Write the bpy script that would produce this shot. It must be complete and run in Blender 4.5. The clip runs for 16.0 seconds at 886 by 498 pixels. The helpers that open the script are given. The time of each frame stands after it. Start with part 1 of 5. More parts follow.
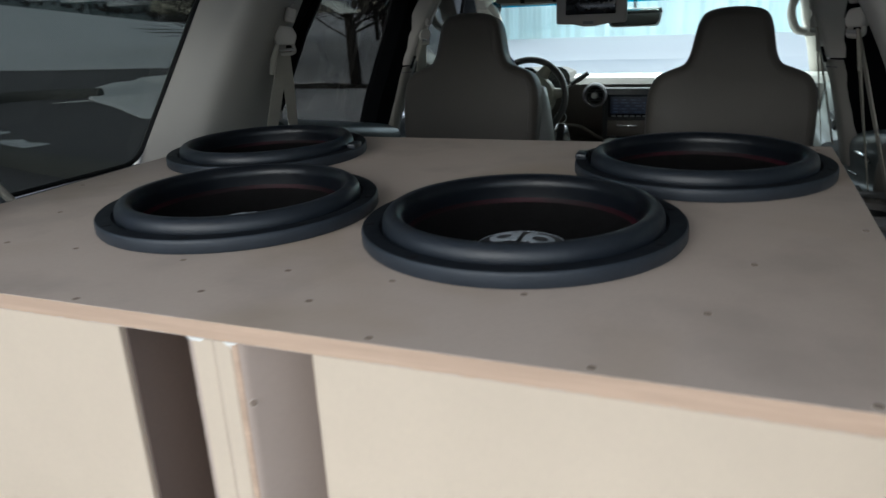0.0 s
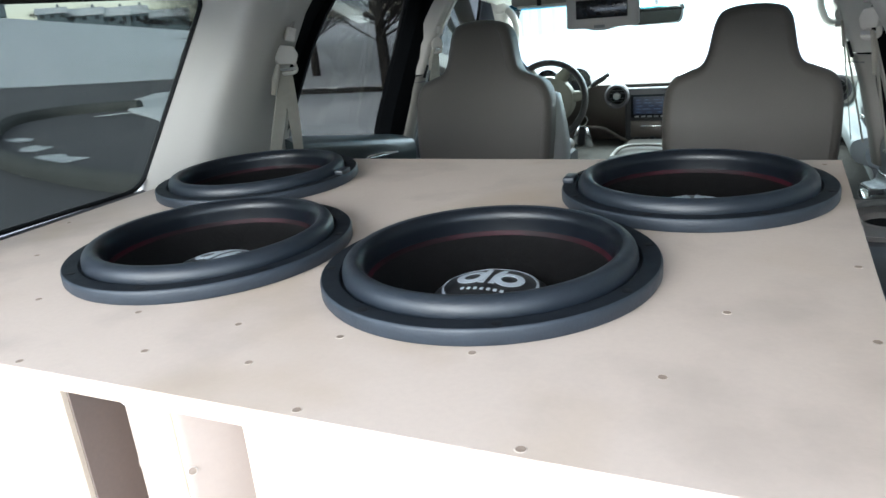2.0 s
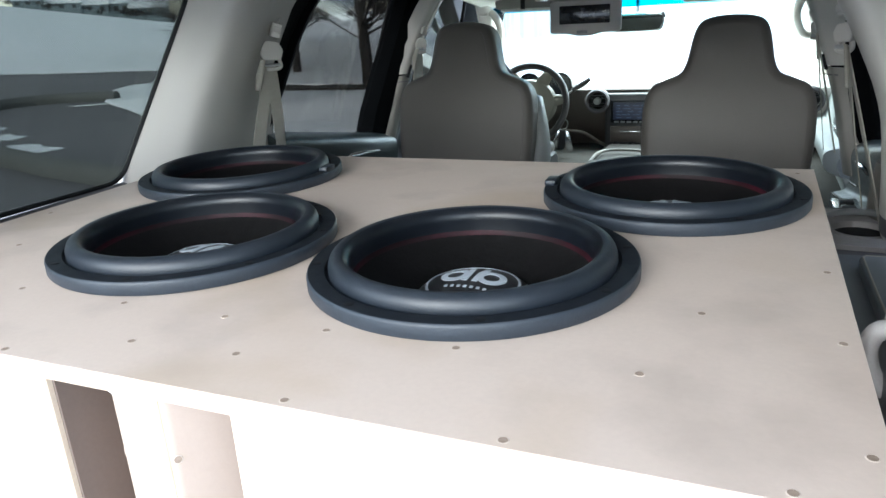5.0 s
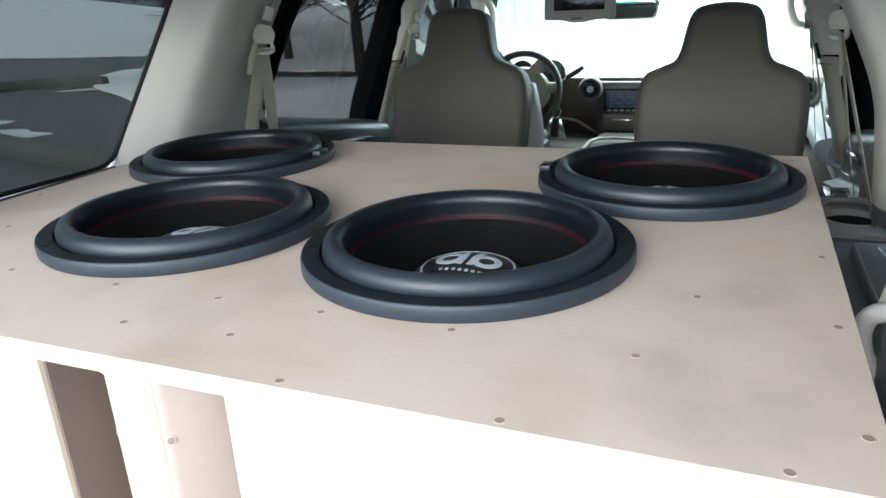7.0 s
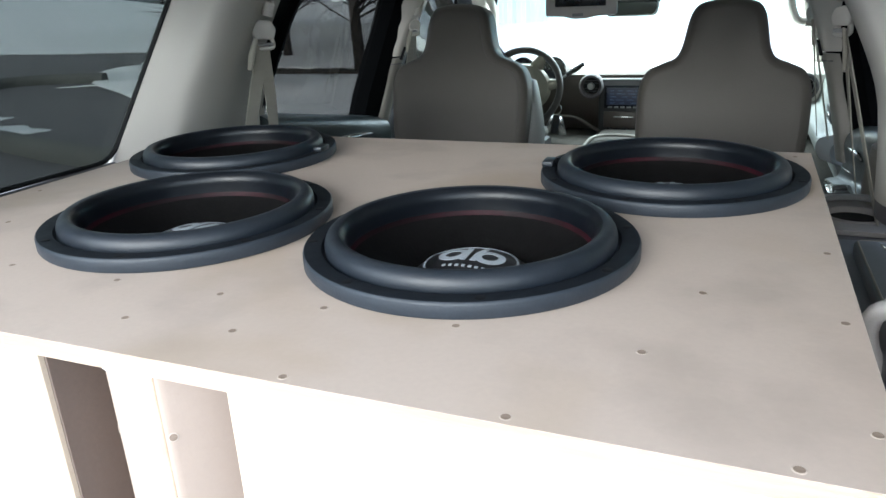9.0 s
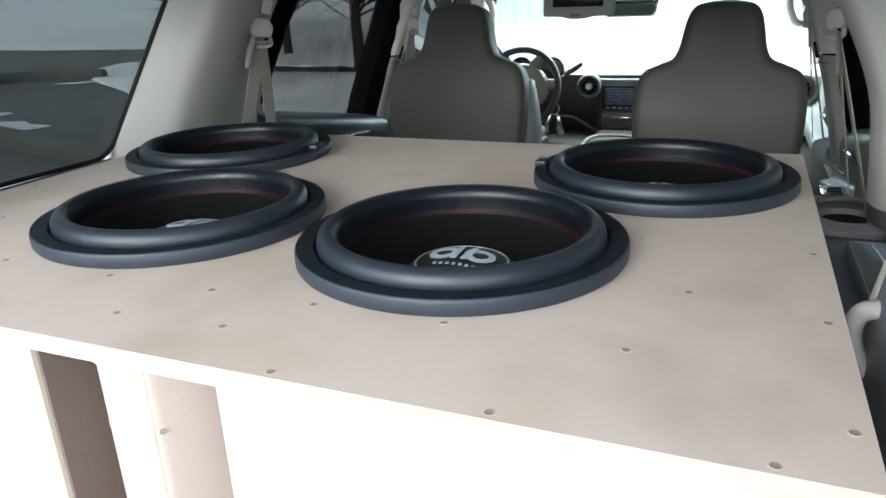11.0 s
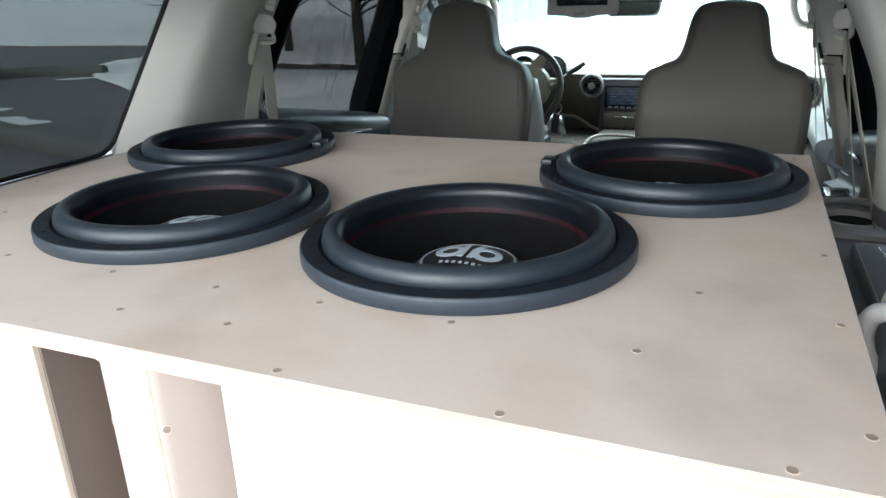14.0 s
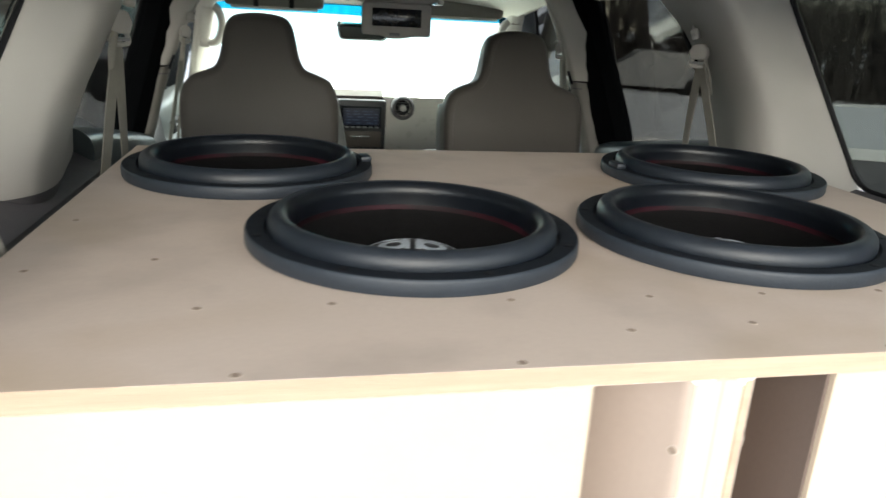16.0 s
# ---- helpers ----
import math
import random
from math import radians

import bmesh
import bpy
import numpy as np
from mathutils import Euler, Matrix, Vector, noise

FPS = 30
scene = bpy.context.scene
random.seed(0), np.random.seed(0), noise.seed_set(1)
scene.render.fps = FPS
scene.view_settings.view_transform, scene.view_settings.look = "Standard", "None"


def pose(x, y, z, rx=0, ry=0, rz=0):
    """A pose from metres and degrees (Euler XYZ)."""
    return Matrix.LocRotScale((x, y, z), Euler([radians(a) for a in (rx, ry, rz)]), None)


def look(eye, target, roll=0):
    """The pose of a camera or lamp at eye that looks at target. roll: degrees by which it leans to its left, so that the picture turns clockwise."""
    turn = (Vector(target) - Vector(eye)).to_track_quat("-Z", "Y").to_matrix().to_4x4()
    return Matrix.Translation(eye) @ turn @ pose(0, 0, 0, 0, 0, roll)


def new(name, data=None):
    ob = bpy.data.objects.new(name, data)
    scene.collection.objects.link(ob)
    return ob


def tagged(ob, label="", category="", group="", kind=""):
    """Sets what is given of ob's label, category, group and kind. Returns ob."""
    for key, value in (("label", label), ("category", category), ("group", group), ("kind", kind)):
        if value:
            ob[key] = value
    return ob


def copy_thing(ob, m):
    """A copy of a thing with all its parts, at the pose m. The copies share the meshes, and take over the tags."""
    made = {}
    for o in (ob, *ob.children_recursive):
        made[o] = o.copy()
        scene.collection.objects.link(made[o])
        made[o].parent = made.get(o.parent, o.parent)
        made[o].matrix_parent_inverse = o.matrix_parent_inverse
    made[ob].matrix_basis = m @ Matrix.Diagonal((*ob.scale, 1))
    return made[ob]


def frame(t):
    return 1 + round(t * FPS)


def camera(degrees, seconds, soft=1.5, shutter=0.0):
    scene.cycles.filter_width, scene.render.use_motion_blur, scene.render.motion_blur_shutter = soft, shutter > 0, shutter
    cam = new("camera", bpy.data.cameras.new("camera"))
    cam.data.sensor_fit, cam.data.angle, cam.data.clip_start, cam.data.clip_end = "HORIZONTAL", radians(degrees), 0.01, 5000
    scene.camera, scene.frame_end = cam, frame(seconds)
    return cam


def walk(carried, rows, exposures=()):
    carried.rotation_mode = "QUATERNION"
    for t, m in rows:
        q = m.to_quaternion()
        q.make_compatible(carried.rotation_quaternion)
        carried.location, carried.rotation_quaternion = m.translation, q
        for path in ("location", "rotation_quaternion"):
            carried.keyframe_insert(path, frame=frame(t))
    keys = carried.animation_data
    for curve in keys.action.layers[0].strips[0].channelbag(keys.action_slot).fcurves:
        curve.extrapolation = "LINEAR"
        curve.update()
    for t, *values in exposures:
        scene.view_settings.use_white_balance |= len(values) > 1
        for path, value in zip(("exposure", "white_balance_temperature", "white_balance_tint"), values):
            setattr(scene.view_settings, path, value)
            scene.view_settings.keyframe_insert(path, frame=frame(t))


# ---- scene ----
cam = camera(64.0, 16.0, shutter=0.4)
EXPOSURES = [(0, -0.18, 6100, 6), (0.5, 0.58, 5780, 3), (1, 1.59, 5900, 4), (4, 1.59, 5850, 5), (7, 1.40, 6000, 5), (11.5, 1.31, 6000, 5), (14.2, 1.31, 6000, 5), (14.6, 1.32, 5950, 4), (15.0, 0.76, 6650, 6), (15.2, 0.74, 6700, 6), (15.5, 0.98, 6200, 4), (16, 0.94, 6800, 6)]
PATH = [
    (0, (0.432, -0.453, 1.462), (-0.275, 1.305, 0.821), -2.7),
    (0.5, (0.507, -0.343, 1.485), (-0.319, 1.357, 0.829), -1.5),
    (1, (0.517, -0.351, 1.49), (-0.311, 1.345, 0.829), -4.7),
    (1.5, (0.506, -0.365, 1.495), (-0.349, 1.323, 0.849), -5.3),
    (2, (0.497, -0.369, 1.494), (-0.313, 1.345, 0.855), -5.2),
    (2.5, (0.505, -0.382, 1.503), (-0.268, 1.357, 0.888), -4.4),
    (3, (0.502, -0.385, 1.499), (-0.258, 1.353, 0.866), -3.6),
    (3.5, (0.499, -0.388, 1.498), (-0.263, 1.349, 0.864), -3.2),
    (4, (0.499, -0.388, 1.498), (-0.258, 1.35, 0.861), -3.4),
    (6.5, (0.491, -0.387, 1.493), (-0.241, 1.352, 0.83), -2.9),
    (7, (0.491, -0.388, 1.49), (-0.235, 1.35, 0.816), -2.8),
    (7.5, (0.49, -0.389, 1.49), (-0.236, 1.348, 0.816), -2.8),
    (8, (0.489, -0.388, 1.489), (-0.235, 1.35, 0.813), -2.6),
    (8.5, (0.486, -0.387, 1.488), (-0.239, 1.35, 0.812), -2.6),
    (9, (0.485, -0.386, 1.487), (-0.238, 1.35, 0.806), -2.7),
    (11.5, (0.498, -0.389, 1.488), (-0.222, 1.347, 0.804), -2.2),
    (12, (0.496, -0.386, 1.487), (-0.227, 1.349, 0.802), -2.4),
    (12.5, (0.494, -0.385, 1.487), (-0.233, 1.348, 0.801), -2.4),
    (13, (0.492, -0.383, 1.486), (-0.235, 1.348, 0.797), -2.3),
    (13.5, (0.49, -0.382, 1.487), (-0.247, 1.347, 0.804), -2.7),
    (14, (0.486, -0.385, 1.485), (-0.232, 1.351, 0.798), -1.8),
    (14.2, (0.479, -0.39, 1.485), (-0.204, 1.38, 0.851), -2.2),
    (14.5, (0.405, -0.432, 1.474), (-0.045, 1.426, 0.887), -0.6),
    (14.8, (0.275, -0.51, 1.467), (0.009, 1.377, 0.86), -1.8),
    (15, (0.167, -0.542, 1.475), (-0.035, 1.36, 0.893), -0.2),
    (15.2, (0.055, -0.536, 1.471), (-0.13, 1.391, 0.969), -0.6),
    (15.4, (-0.039, -0.502, 1.466), (-0.135, 1.436, 0.98), -1.9),
    (15.5, (-0.079, -0.486, 1.471), (-0.094, 1.456, 0.992), -3.1),
    (15.6, (-0.123, -0.465, 1.466), (-0.04, 1.465, 0.946), -2.5),
    (15.8, (-0.223, -0.439, 1.454), (0.024, 1.453, 0.853), 0.9),
    (16, (-0.334, -0.442, 1.448), (0.062, 1.42, 0.838), 3.1),
]
walk(cam, [(t, look(eye, target, roll)) for t, eye, target, roll in PATH], EXPOSURES)

# ---- world, daylight ----
world = bpy.data.worlds.new("overcast_sky")
scene.world = world
world.use_nodes = True
wn, wl = world.node_tree.nodes, world.node_tree.links
wn.clear()
sky = wn.new("ShaderNodeTexSky")
sky.sky_type, sky.sun_disc = "NISHITA", False
sky.sun_elevation, sky.sun_rotation = radians(24), radians(190)
sky.air_density, sky.dust_density = 1.0, 0.7
veil = wn.new("ShaderNodeHueSaturation")
veil.inputs["Saturation"].default_value = 0.45
bg = wn.new("ShaderNodeBackground")
bg.inputs["Strength"].default_value = 0.38
wout = wn.new("ShaderNodeOutputWorld")
wl.new(sky.outputs[0], veil.inputs["Color"])
wl.new(veil.outputs[0], bg.inputs["Color"])
wl.new(bg.outputs[0], wout.inputs["Surface"])
sun = new("sun", bpy.data.lights.new("sun", "SUN"))
sun.data.energy, sun.data.angle, sun.data.color = 0.8, radians(40), (1.0, 0.97, 0.93)
sun.matrix_world = look((-1.0, -6, 3.9), (0, 0, 1))
# added unseen area lamp for sky light through the windscreen; brightens the front cabin
skylight = new("windscreen_skylight", bpy.data.lights.new("windscreen_skylight", "AREA"))
skylight.data.shape, skylight.data.size, skylight.data.size_y = "RECTANGLE", 1.36, 0.50
skylight.data.energy, skylight.data.color = 38, (0.95, 1.0, 0.97)
skylight.matrix_world = look((0, 3.50, 1.52), (0, 3.62, 1.10))


# ---- materials ----
def surf(name, color, rough=0.6, metal=0.0, grain=(60, 0.06), stain=(4, 0.08), bump=(120, 0.1), gloss=0.5, dark=0.55, stretch=(1, 1, 1), coat=0.0, per_object=0.0, blotch=(0.35, 0.75), spots=None):
    """A surface with fine grain, broad stains and a fine relief, in object space at real size."""
    m = bpy.data.materials.new(name)
    m.use_nodes = True
    n, l = m.node_tree.nodes, m.node_tree.links
    b = n["Principled BSDF"]
    b.inputs["Roughness"].default_value, b.inputs["Metallic"].default_value = rough, metal
    b.inputs["Specular IOR Level"].default_value = gloss
    b.inputs["Coat Weight"].default_value = coat
    tc, mp = n.new("ShaderNodeTexCoord"), n.new("ShaderNodeMapping")
    mp.inputs["Scale"].default_value = stretch
    l.new(tc.outputs["Object"], mp.inputs["Vector"])
    col = None
    base = n.new("ShaderNodeRGB")
    base.outputs[0].default_value = (*color, 1)
    col = base.outputs[0]
    for scale, amount, detail, band in ((*grain, 3, (0.35, 0.75)), (*stain, 5, blotch)):
        tex, ramp, mix = n.new("ShaderNodeTexNoise"), n.new("ShaderNodeMapRange"), n.new("ShaderNodeMix")
        tex.inputs["Scale"].default_value, tex.inputs["Detail"].default_value = scale, detail
        l.new(mp.outputs[0], tex.inputs["Vector"])
        ramp.inputs["From Min"].default_value, ramp.inputs["From Max"].default_value = band
        ramp.inputs["To Max"].default_value = amount * 2
        l.new(tex.outputs["Fac"], ramp.inputs["Value"])
        mix.data_type, mix.blend_type = "RGBA", "MIX"
        l.new(ramp.outputs[0], mix.inputs["Factor"])
        l.new(col, mix.inputs["A"])
        mix.inputs["B"].default_value = (*[c * dark for c in color], 1)
        col = mix.outputs["Result"]
    if spots:
        st, sr, sm = n.new("ShaderNodeTexNoise"), n.new("ShaderNodeMapRange"), n.new("ShaderNodeMix")
        st.inputs["Scale"].default_value, st.inputs["Detail"].default_value, st.inputs["Distortion"].default_value = spots[0], 2.5, 0.6
        l.new(mp.outputs[0], st.inputs["Vector"])
        sr.inputs["From Min"].default_value, sr.inputs["From Max"].default_value, sr.inputs["To Max"].default_value = 0.50, 0.72, spots[1]
        l.new(st.outputs["Fac"], sr.inputs["Value"])
        sm.data_type = "RGBA"
        l.new(sr.outputs[0], sm.inputs["Factor"])
        l.new(col, sm.inputs["A"])
        sm.inputs["B"].default_value = (*spots[2], 1)
        col = sm.outputs["Result"]
    if per_object:
        info, hs, rng = n.new("ShaderNodeObjectInfo"), n.new("ShaderNodeHueSaturation"), n.new("ShaderNodeMapRange")
        rng.inputs["To Min"].default_value, rng.inputs["To Max"].default_value = 1 - per_object, 1 + per_object
        l.new(info.outputs["Random"], rng.inputs["Value"])
        l.new(rng.outputs[0], hs.inputs["Value"])
        l.new(col, hs.inputs["Color"])
        col = hs.outputs[0]
    l.new(col, b.inputs["Base Color"])
    rr = n.new("ShaderNodeMapRange")
    rt = n.new("ShaderNodeTexNoise")
    rt.inputs["Scale"].default_value = stain[0] * 3
    l.new(mp.outputs[0], rt.inputs["Vector"])
    rr.inputs["To Min"].default_value, rr.inputs["To Max"].default_value = max(0.02, rough - 0.1), min(1, rough + 0.1)
    l.new(rt.outputs["Fac"], rr.inputs["Value"])
    l.new(rr.outputs[0], b.inputs["Roughness"])
    if bump[1]:
        bt, bn = n.new("ShaderNodeTexNoise"), n.new("ShaderNodeBump")
        bt.inputs["Scale"].default_value, bt.inputs["Detail"].default_value = bump[0], 4
        bn.inputs["Strength"].default_value, bn.inputs["Distance"].default_value = bump[1], 0.002
        l.new(mp.outputs[0], bt.inputs["Vector"])
        l.new(bt.outputs["Fac"], bn.inputs["Height"])
        l.new(bn.outputs[0], b.inputs["Normal"])
    return m


def glass(name, tint):
    """A tinted pane: it lets its tint through and mirrors by Fresnel."""
    m = bpy.data.materials.new(name)
    m.use_nodes = True
    n, l = m.node_tree.nodes, m.node_tree.links
    n.clear()
    t, g, f, p, q, mix, o = (n.new("ShaderNode" + k) for k in ("BsdfTransparent", "BsdfGlossy", "LayerWeight", "Math", "Math", "MixShader", "OutputMaterial"))
    t.inputs["Color"].default_value = (*tint, 1)
    g.inputs["Roughness"].default_value = 0.02
    f.inputs["Blend"].default_value = 0.5
    p.operation, q.operation = "POWER", "MULTIPLY_ADD"
    p.inputs[1].default_value = 5
    q.inputs[1].default_value, q.inputs[2].default_value = 0.90, 0.005
    l.new(f.outputs["Facing"], p.inputs[0])
    l.new(p.outputs[0], q.inputs[0])
    l.new(q.outputs[0], mix.inputs[0])
    l.new(t.outputs[0], mix.inputs[1])
    l.new(g.outputs[0], mix.inputs[2])
    l.new(mix.outputs[0], o.inputs["Surface"])
    return m


def glow(name, color, strength):
    m = bpy.data.materials.new(name)
    m.use_nodes = True
    b = m.node_tree.nodes["Principled BSDF"]
    b.inputs["Base Color"].default_value = (0.01, 0.01, 0.012, 1)
    b.inputs["Emission Color"].default_value = (*color, 1)
    b.inputs["Emission Strength"].default_value = strength
    b.inputs["Roughness"].default_value = 0.5
    return m


MDF = surf("mdf_board", (0.507, 0.417, 0.355), 0.62, grain=(160, 0.06), stain=(8, 0.26), bump=(400, 0.06), gloss=0.35, dark=0.68, blotch=(0.48, 0.70), spots=(3.2, 0.8, (0.405, 0.312, 0.228)))
MDF_EDGE = surf("mdf_sawn_edge", (0.55, 0.388, 0.280), 0.85, grain=(110, 0.22), stain=(11, 0.30), bump=(300, 0.4), gloss=0.15, dark=0.72, stretch=(0.18, 1, 3), blotch=(0.40, 0.60))
# one darker brown for the port's walls, floor and closing board
MDF_IN = surf("dark_port_board", (0.155, 0.115, 0.095), 0.7, grain=(200, 0.1), stain=(4, 0.15), gloss=0.3, dark=0.7)
# the front board's surface, darkened for the shade inside the port
MDF_PORT = surf("mdf_port_shaded", (0.425, 0.332, 0.275), 0.65, grain=(160, 0.06), stain=(4.5, 0.2), bump=(400, 0.06), gloss=0.3, dark=0.74)
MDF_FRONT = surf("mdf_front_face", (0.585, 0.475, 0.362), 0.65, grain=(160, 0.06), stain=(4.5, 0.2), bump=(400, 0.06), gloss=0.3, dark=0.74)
GLUE = surf("dried_glue", (0.82, 0.80, 0.75), 0.4, bump=(200, 0.2))
HOLE = surf("countersink_shadow", (0.26, 0.195, 0.15), 0.9, stain=(200, 0.2))
# the blue in both rubber colours paints the sky's reflection
RUBBER = surf("foam_rubber_surround", (0.0112, 0.0155, 0.0228), 0.44, grain=(300, 0.2), stain=(14, 0.2), bump=(500, 0.12), gloss=0.5)
GASKET = surf("rubber_gasket", (0.0235, 0.0312, 0.0430), 0.5, grain=(300, 0.2), stain=(16, 0.25), bump=(350, 0.15), gloss=0.5)
CONE = surf("paper_cone_black", (0.0055, 0.005, 0.005), 0.75, grain=(150, 0.3), stain=(20, 0.2), bump=(200, 0.3), gloss=0.12)
STITCH = surf("red_stitching", (0.046, 0.004, 0.011), 0.6, grain=(500, 0.3), stain=(5, 0.5), gloss=0.2, dark=0.15, blotch=(0.36, 0.52))
# surround rubber darkened for the unlit inner side of the roll
INNER = surf("shaded_surround_rubber", (0.0045, 0.0060, 0.0090), 0.34, grain=(300, 0.2), stain=(14, 0.2), bump=(500, 0.1), gloss=0.32)
# gasket rubber again, darkened because the ring's face catches less light
GASKET_TOP = surf("rubber_gasket_shaded", (0.007, 0.0095, 0.014), 0.62, grain=(300, 0.2), stain=(14, 0.2), bump=(500, 0.1), gloss=0.2)
CAP = surf("dust_cap_black", (0.012, 0.012, 0.014), 0.35, bump=(300, 0.1))
WHITE_INK = surf("white_print", (0.46, 0.50, 0.54), 0.5, grain=(200, 0.05))
TRIM = surf("beige_plastic_trim", (0.465, 0.437, 0.402), 0.62, grain=(500, 0.06), stain=(2.5, 0.08), bump=(900, 0.25), gloss=0.35, dark=0.8)
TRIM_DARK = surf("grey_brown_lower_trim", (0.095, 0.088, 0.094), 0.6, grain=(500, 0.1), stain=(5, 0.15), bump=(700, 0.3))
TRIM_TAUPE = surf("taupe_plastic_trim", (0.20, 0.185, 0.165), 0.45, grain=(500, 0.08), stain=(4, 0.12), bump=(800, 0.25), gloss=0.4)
TRIM_GREY = surf("grey_plastic_panel", (0.22, 0.225, 0.23), 0.5, grain=(400, 0.08), stain=(5, 0.12), bump=(700, 0.2))
TRIM_MID = surf("warm_grey_tray", (0.30, 0.28, 0.27), 0.5, grain=(500, 0.1), stain=(5, 0.15), bump=(700, 0.3))
SLATE = surf("dark_slate_plastic", (0.11, 0.12, 0.135), 0.45, grain=(400, 0.08), stain=(5, 0.12), bump=(700, 0.2))
MATT_BLACK = surf("matt_black_paint", (0.0032, 0.0036, 0.0042), 0.8, gloss=0.02)
DOOR_TRIM = surf("slate_door_panel", (0.044, 0.056, 0.058), 0.34, grain=(400, 0.08), stain=(5, 0.12), bump=(700, 0.2))
HEADLINER = surf("headliner_cloth", (0.82, 0.82, 0.76), 0.95, grain=(700, 0.12), stain=(3, 0.1), bump=(900, 0.5), gloss=0.1, dark=0.8)
HEADLINER_DARK = surf("headliner_darker_cloth", (0.56, 0.545, 0.49), 0.95, grain=(700, 0.12), stain=(3, 0.1), bump=(900, 0.5), gloss=0.1)
LEATHER = surf("taupe_leather_back", (0.096, 0.084, 0.074), 0.5, grain=(260, 0.12), stain=(5, 0.14), bump=(320, 0.35), gloss=0.4, dark=0.75)
# paler leather that paints the light on the seats' front edges
LEATHER_SIDE = surf("lit_leather_bolster", (0.27, 0.275, 0.27), 0.4, grain=(260, 0.1), stain=(6, 0.1), bump=(320, 0.3), gloss=0.45)
BLACK = surf("black_rubber_seal", (0.005, 0.005, 0.006), 0.6, gloss=0.2)
BLACK_PLASTIC = surf("black_plastic", (0.022, 0.022, 0.024), 0.4, bump=(600, 0.15))
BELT = surf("beige_belt_webbing", (0.36, 0.335, 0.29), 0.8, grain=(400, 0.15), stain=(20, 0.1), bump=(700, 0.6), gloss=0.2, stretch=(1, 1, 3))
CHROME = surf("bright_metal", (0.75, 0.76, 0.77), 0.18, 1.0, bump=(50, 0.0))
SILVER = surf("satin_silver", (0.45, 0.45, 0.45), 0.35, 0.6, bump=(50, 0.0))
DASH = surf("brown_dash_plastic", (0.074, 0.060, 0.050), 0.5, grain=(400, 0.12), stain=(6, 0.1), bump=(500, 0.35))
# near-white colour puts the windscreen's glare into the dash pad
DASH_TOP = surf("whitened_dash_pad", (0.80, 0.78, 0.73), 0.3, gloss=0.8, coat=0.4, grain=(400, 0.1), stain=(5, 0.08), bump=(500, 0.4))
CONSOLE_LID = surf("dark_padded_vinyl", (0.035, 0.031, 0.028), 0.7, grain=(300, 0.15), stain=(6, 0.15), bump=(320, 0.3), gloss=0.2)
WHEEL = surf("dark_wheel_leather", (0.045, 0.04, 0.038), 0.38, grain=(300, 0.15), bump=(300, 0.25))
WHEEL_HUB = surf("tan_wheel_hub", (0.25, 0.235, 0.19), 0.5, bump=(400, 0.2))
SCREEN_OFF = surf("dark_display", (0.012, 0.014, 0.018), 0.12, bump=(40, 0.0))
SCREEN_BLUE = glow("blue_radio_display", (0.04, 0.10, 0.36), 0.013)
SCREEN_TEXT = glow("pale_display_marks", (0.35, 0.55, 0.95), 0.04)
LAMP_LENS = surf("clear_lamp_lens", (0.7, 0.66, 0.58), 0.15, bump=(300, 0.3))
MIRROR = surf("mirror_glass", (0.22, 0.26, 0.25), 0.03, 1.0, bump=(10, 0.0), grain=(5, 0.0), stain=(5, 0.0))
GLASS_DARK = glass("privacy_glass", (0.335, 0.345, 0.325))
DOOR_PALE = surf("pale_door_panel", (0.30, 0.315, 0.305), 0.4, grain=(400, 0.08), stain=(5, 0.12), bump=(700, 0.2))
GLASS_DOOR = glass("door_privacy_glass", (0.275, 0.27, 0.255))
GLASS_SIDE = glass("front_door_glass", (0.10, 0.105, 0.102))
GLASS_FRONT = glass("clear_glass", (0.92, 0.95, 0.94))
GLASS_BAND = glass("blue_sun_band", (0.05, 0.55, 0.72))
PAINT = surf("silver_body_paint", (0.33, 0.34, 0.35), 0.3, 0.3, bump=(800, 0.03), coat=0.4)
CARPET = surf("grey_carpet", (0.05, 0.046, 0.042), 0.95, grain=(500, 0.3), stain=(5, 0.2), bump=(500, 0.8), gloss=0.1)
ASPHALT = surf("worn_asphalt", (0.185, 0.175, 0.18), 0.85, grain=(40, 0.25), stain=(0.35, 0.25), bump=(60, 0.6), gloss=0.3)
SNOW = surf("old_snow", (0.80, 0.81, 0.82), 0.7, grain=(6, 0.05), stain=(0.25, 0.1), bump=(3, 0.8), gloss=0.2, dark=0.8)
CONCRETE = surf("kerb_concrete", (0.125, 0.125, 0.12), 0.85, grain=(60, 0.2), stain=(2, 0.25), bump=(60, 0.4))
BARE = surf("bare_winter_ground", (0.05, 0.045, 0.038), 0.95, grain=(20, 0.3), stain=(1, 0.3))
BARK = surf("dark_bark", (0.035, 0.03, 0.028), 0.9, grain=(30, 0.3), stain=(3, 0.2), bump=(25, 0.8), stretch=(1, 1, 0.3))
SIDING = surf("grey_blue_siding", (0.22, 0.26, 0.28), 0.75, grain=(8, 0.1), stain=(0.5, 0.12), stretch=(0.2, 0.2, 6), per_object=0.25)
FENCE = surf("weathered_fence", (0.60, 0.82, 0.84), 0.8, grain=(8, 0.15), stain=(0.6, 0.2), stretch=(4, 4, 0.3), per_object=0.15)
WINDOW_FAR = surf("dark_house_window", (0.03, 0.035, 0.04), 0.2)


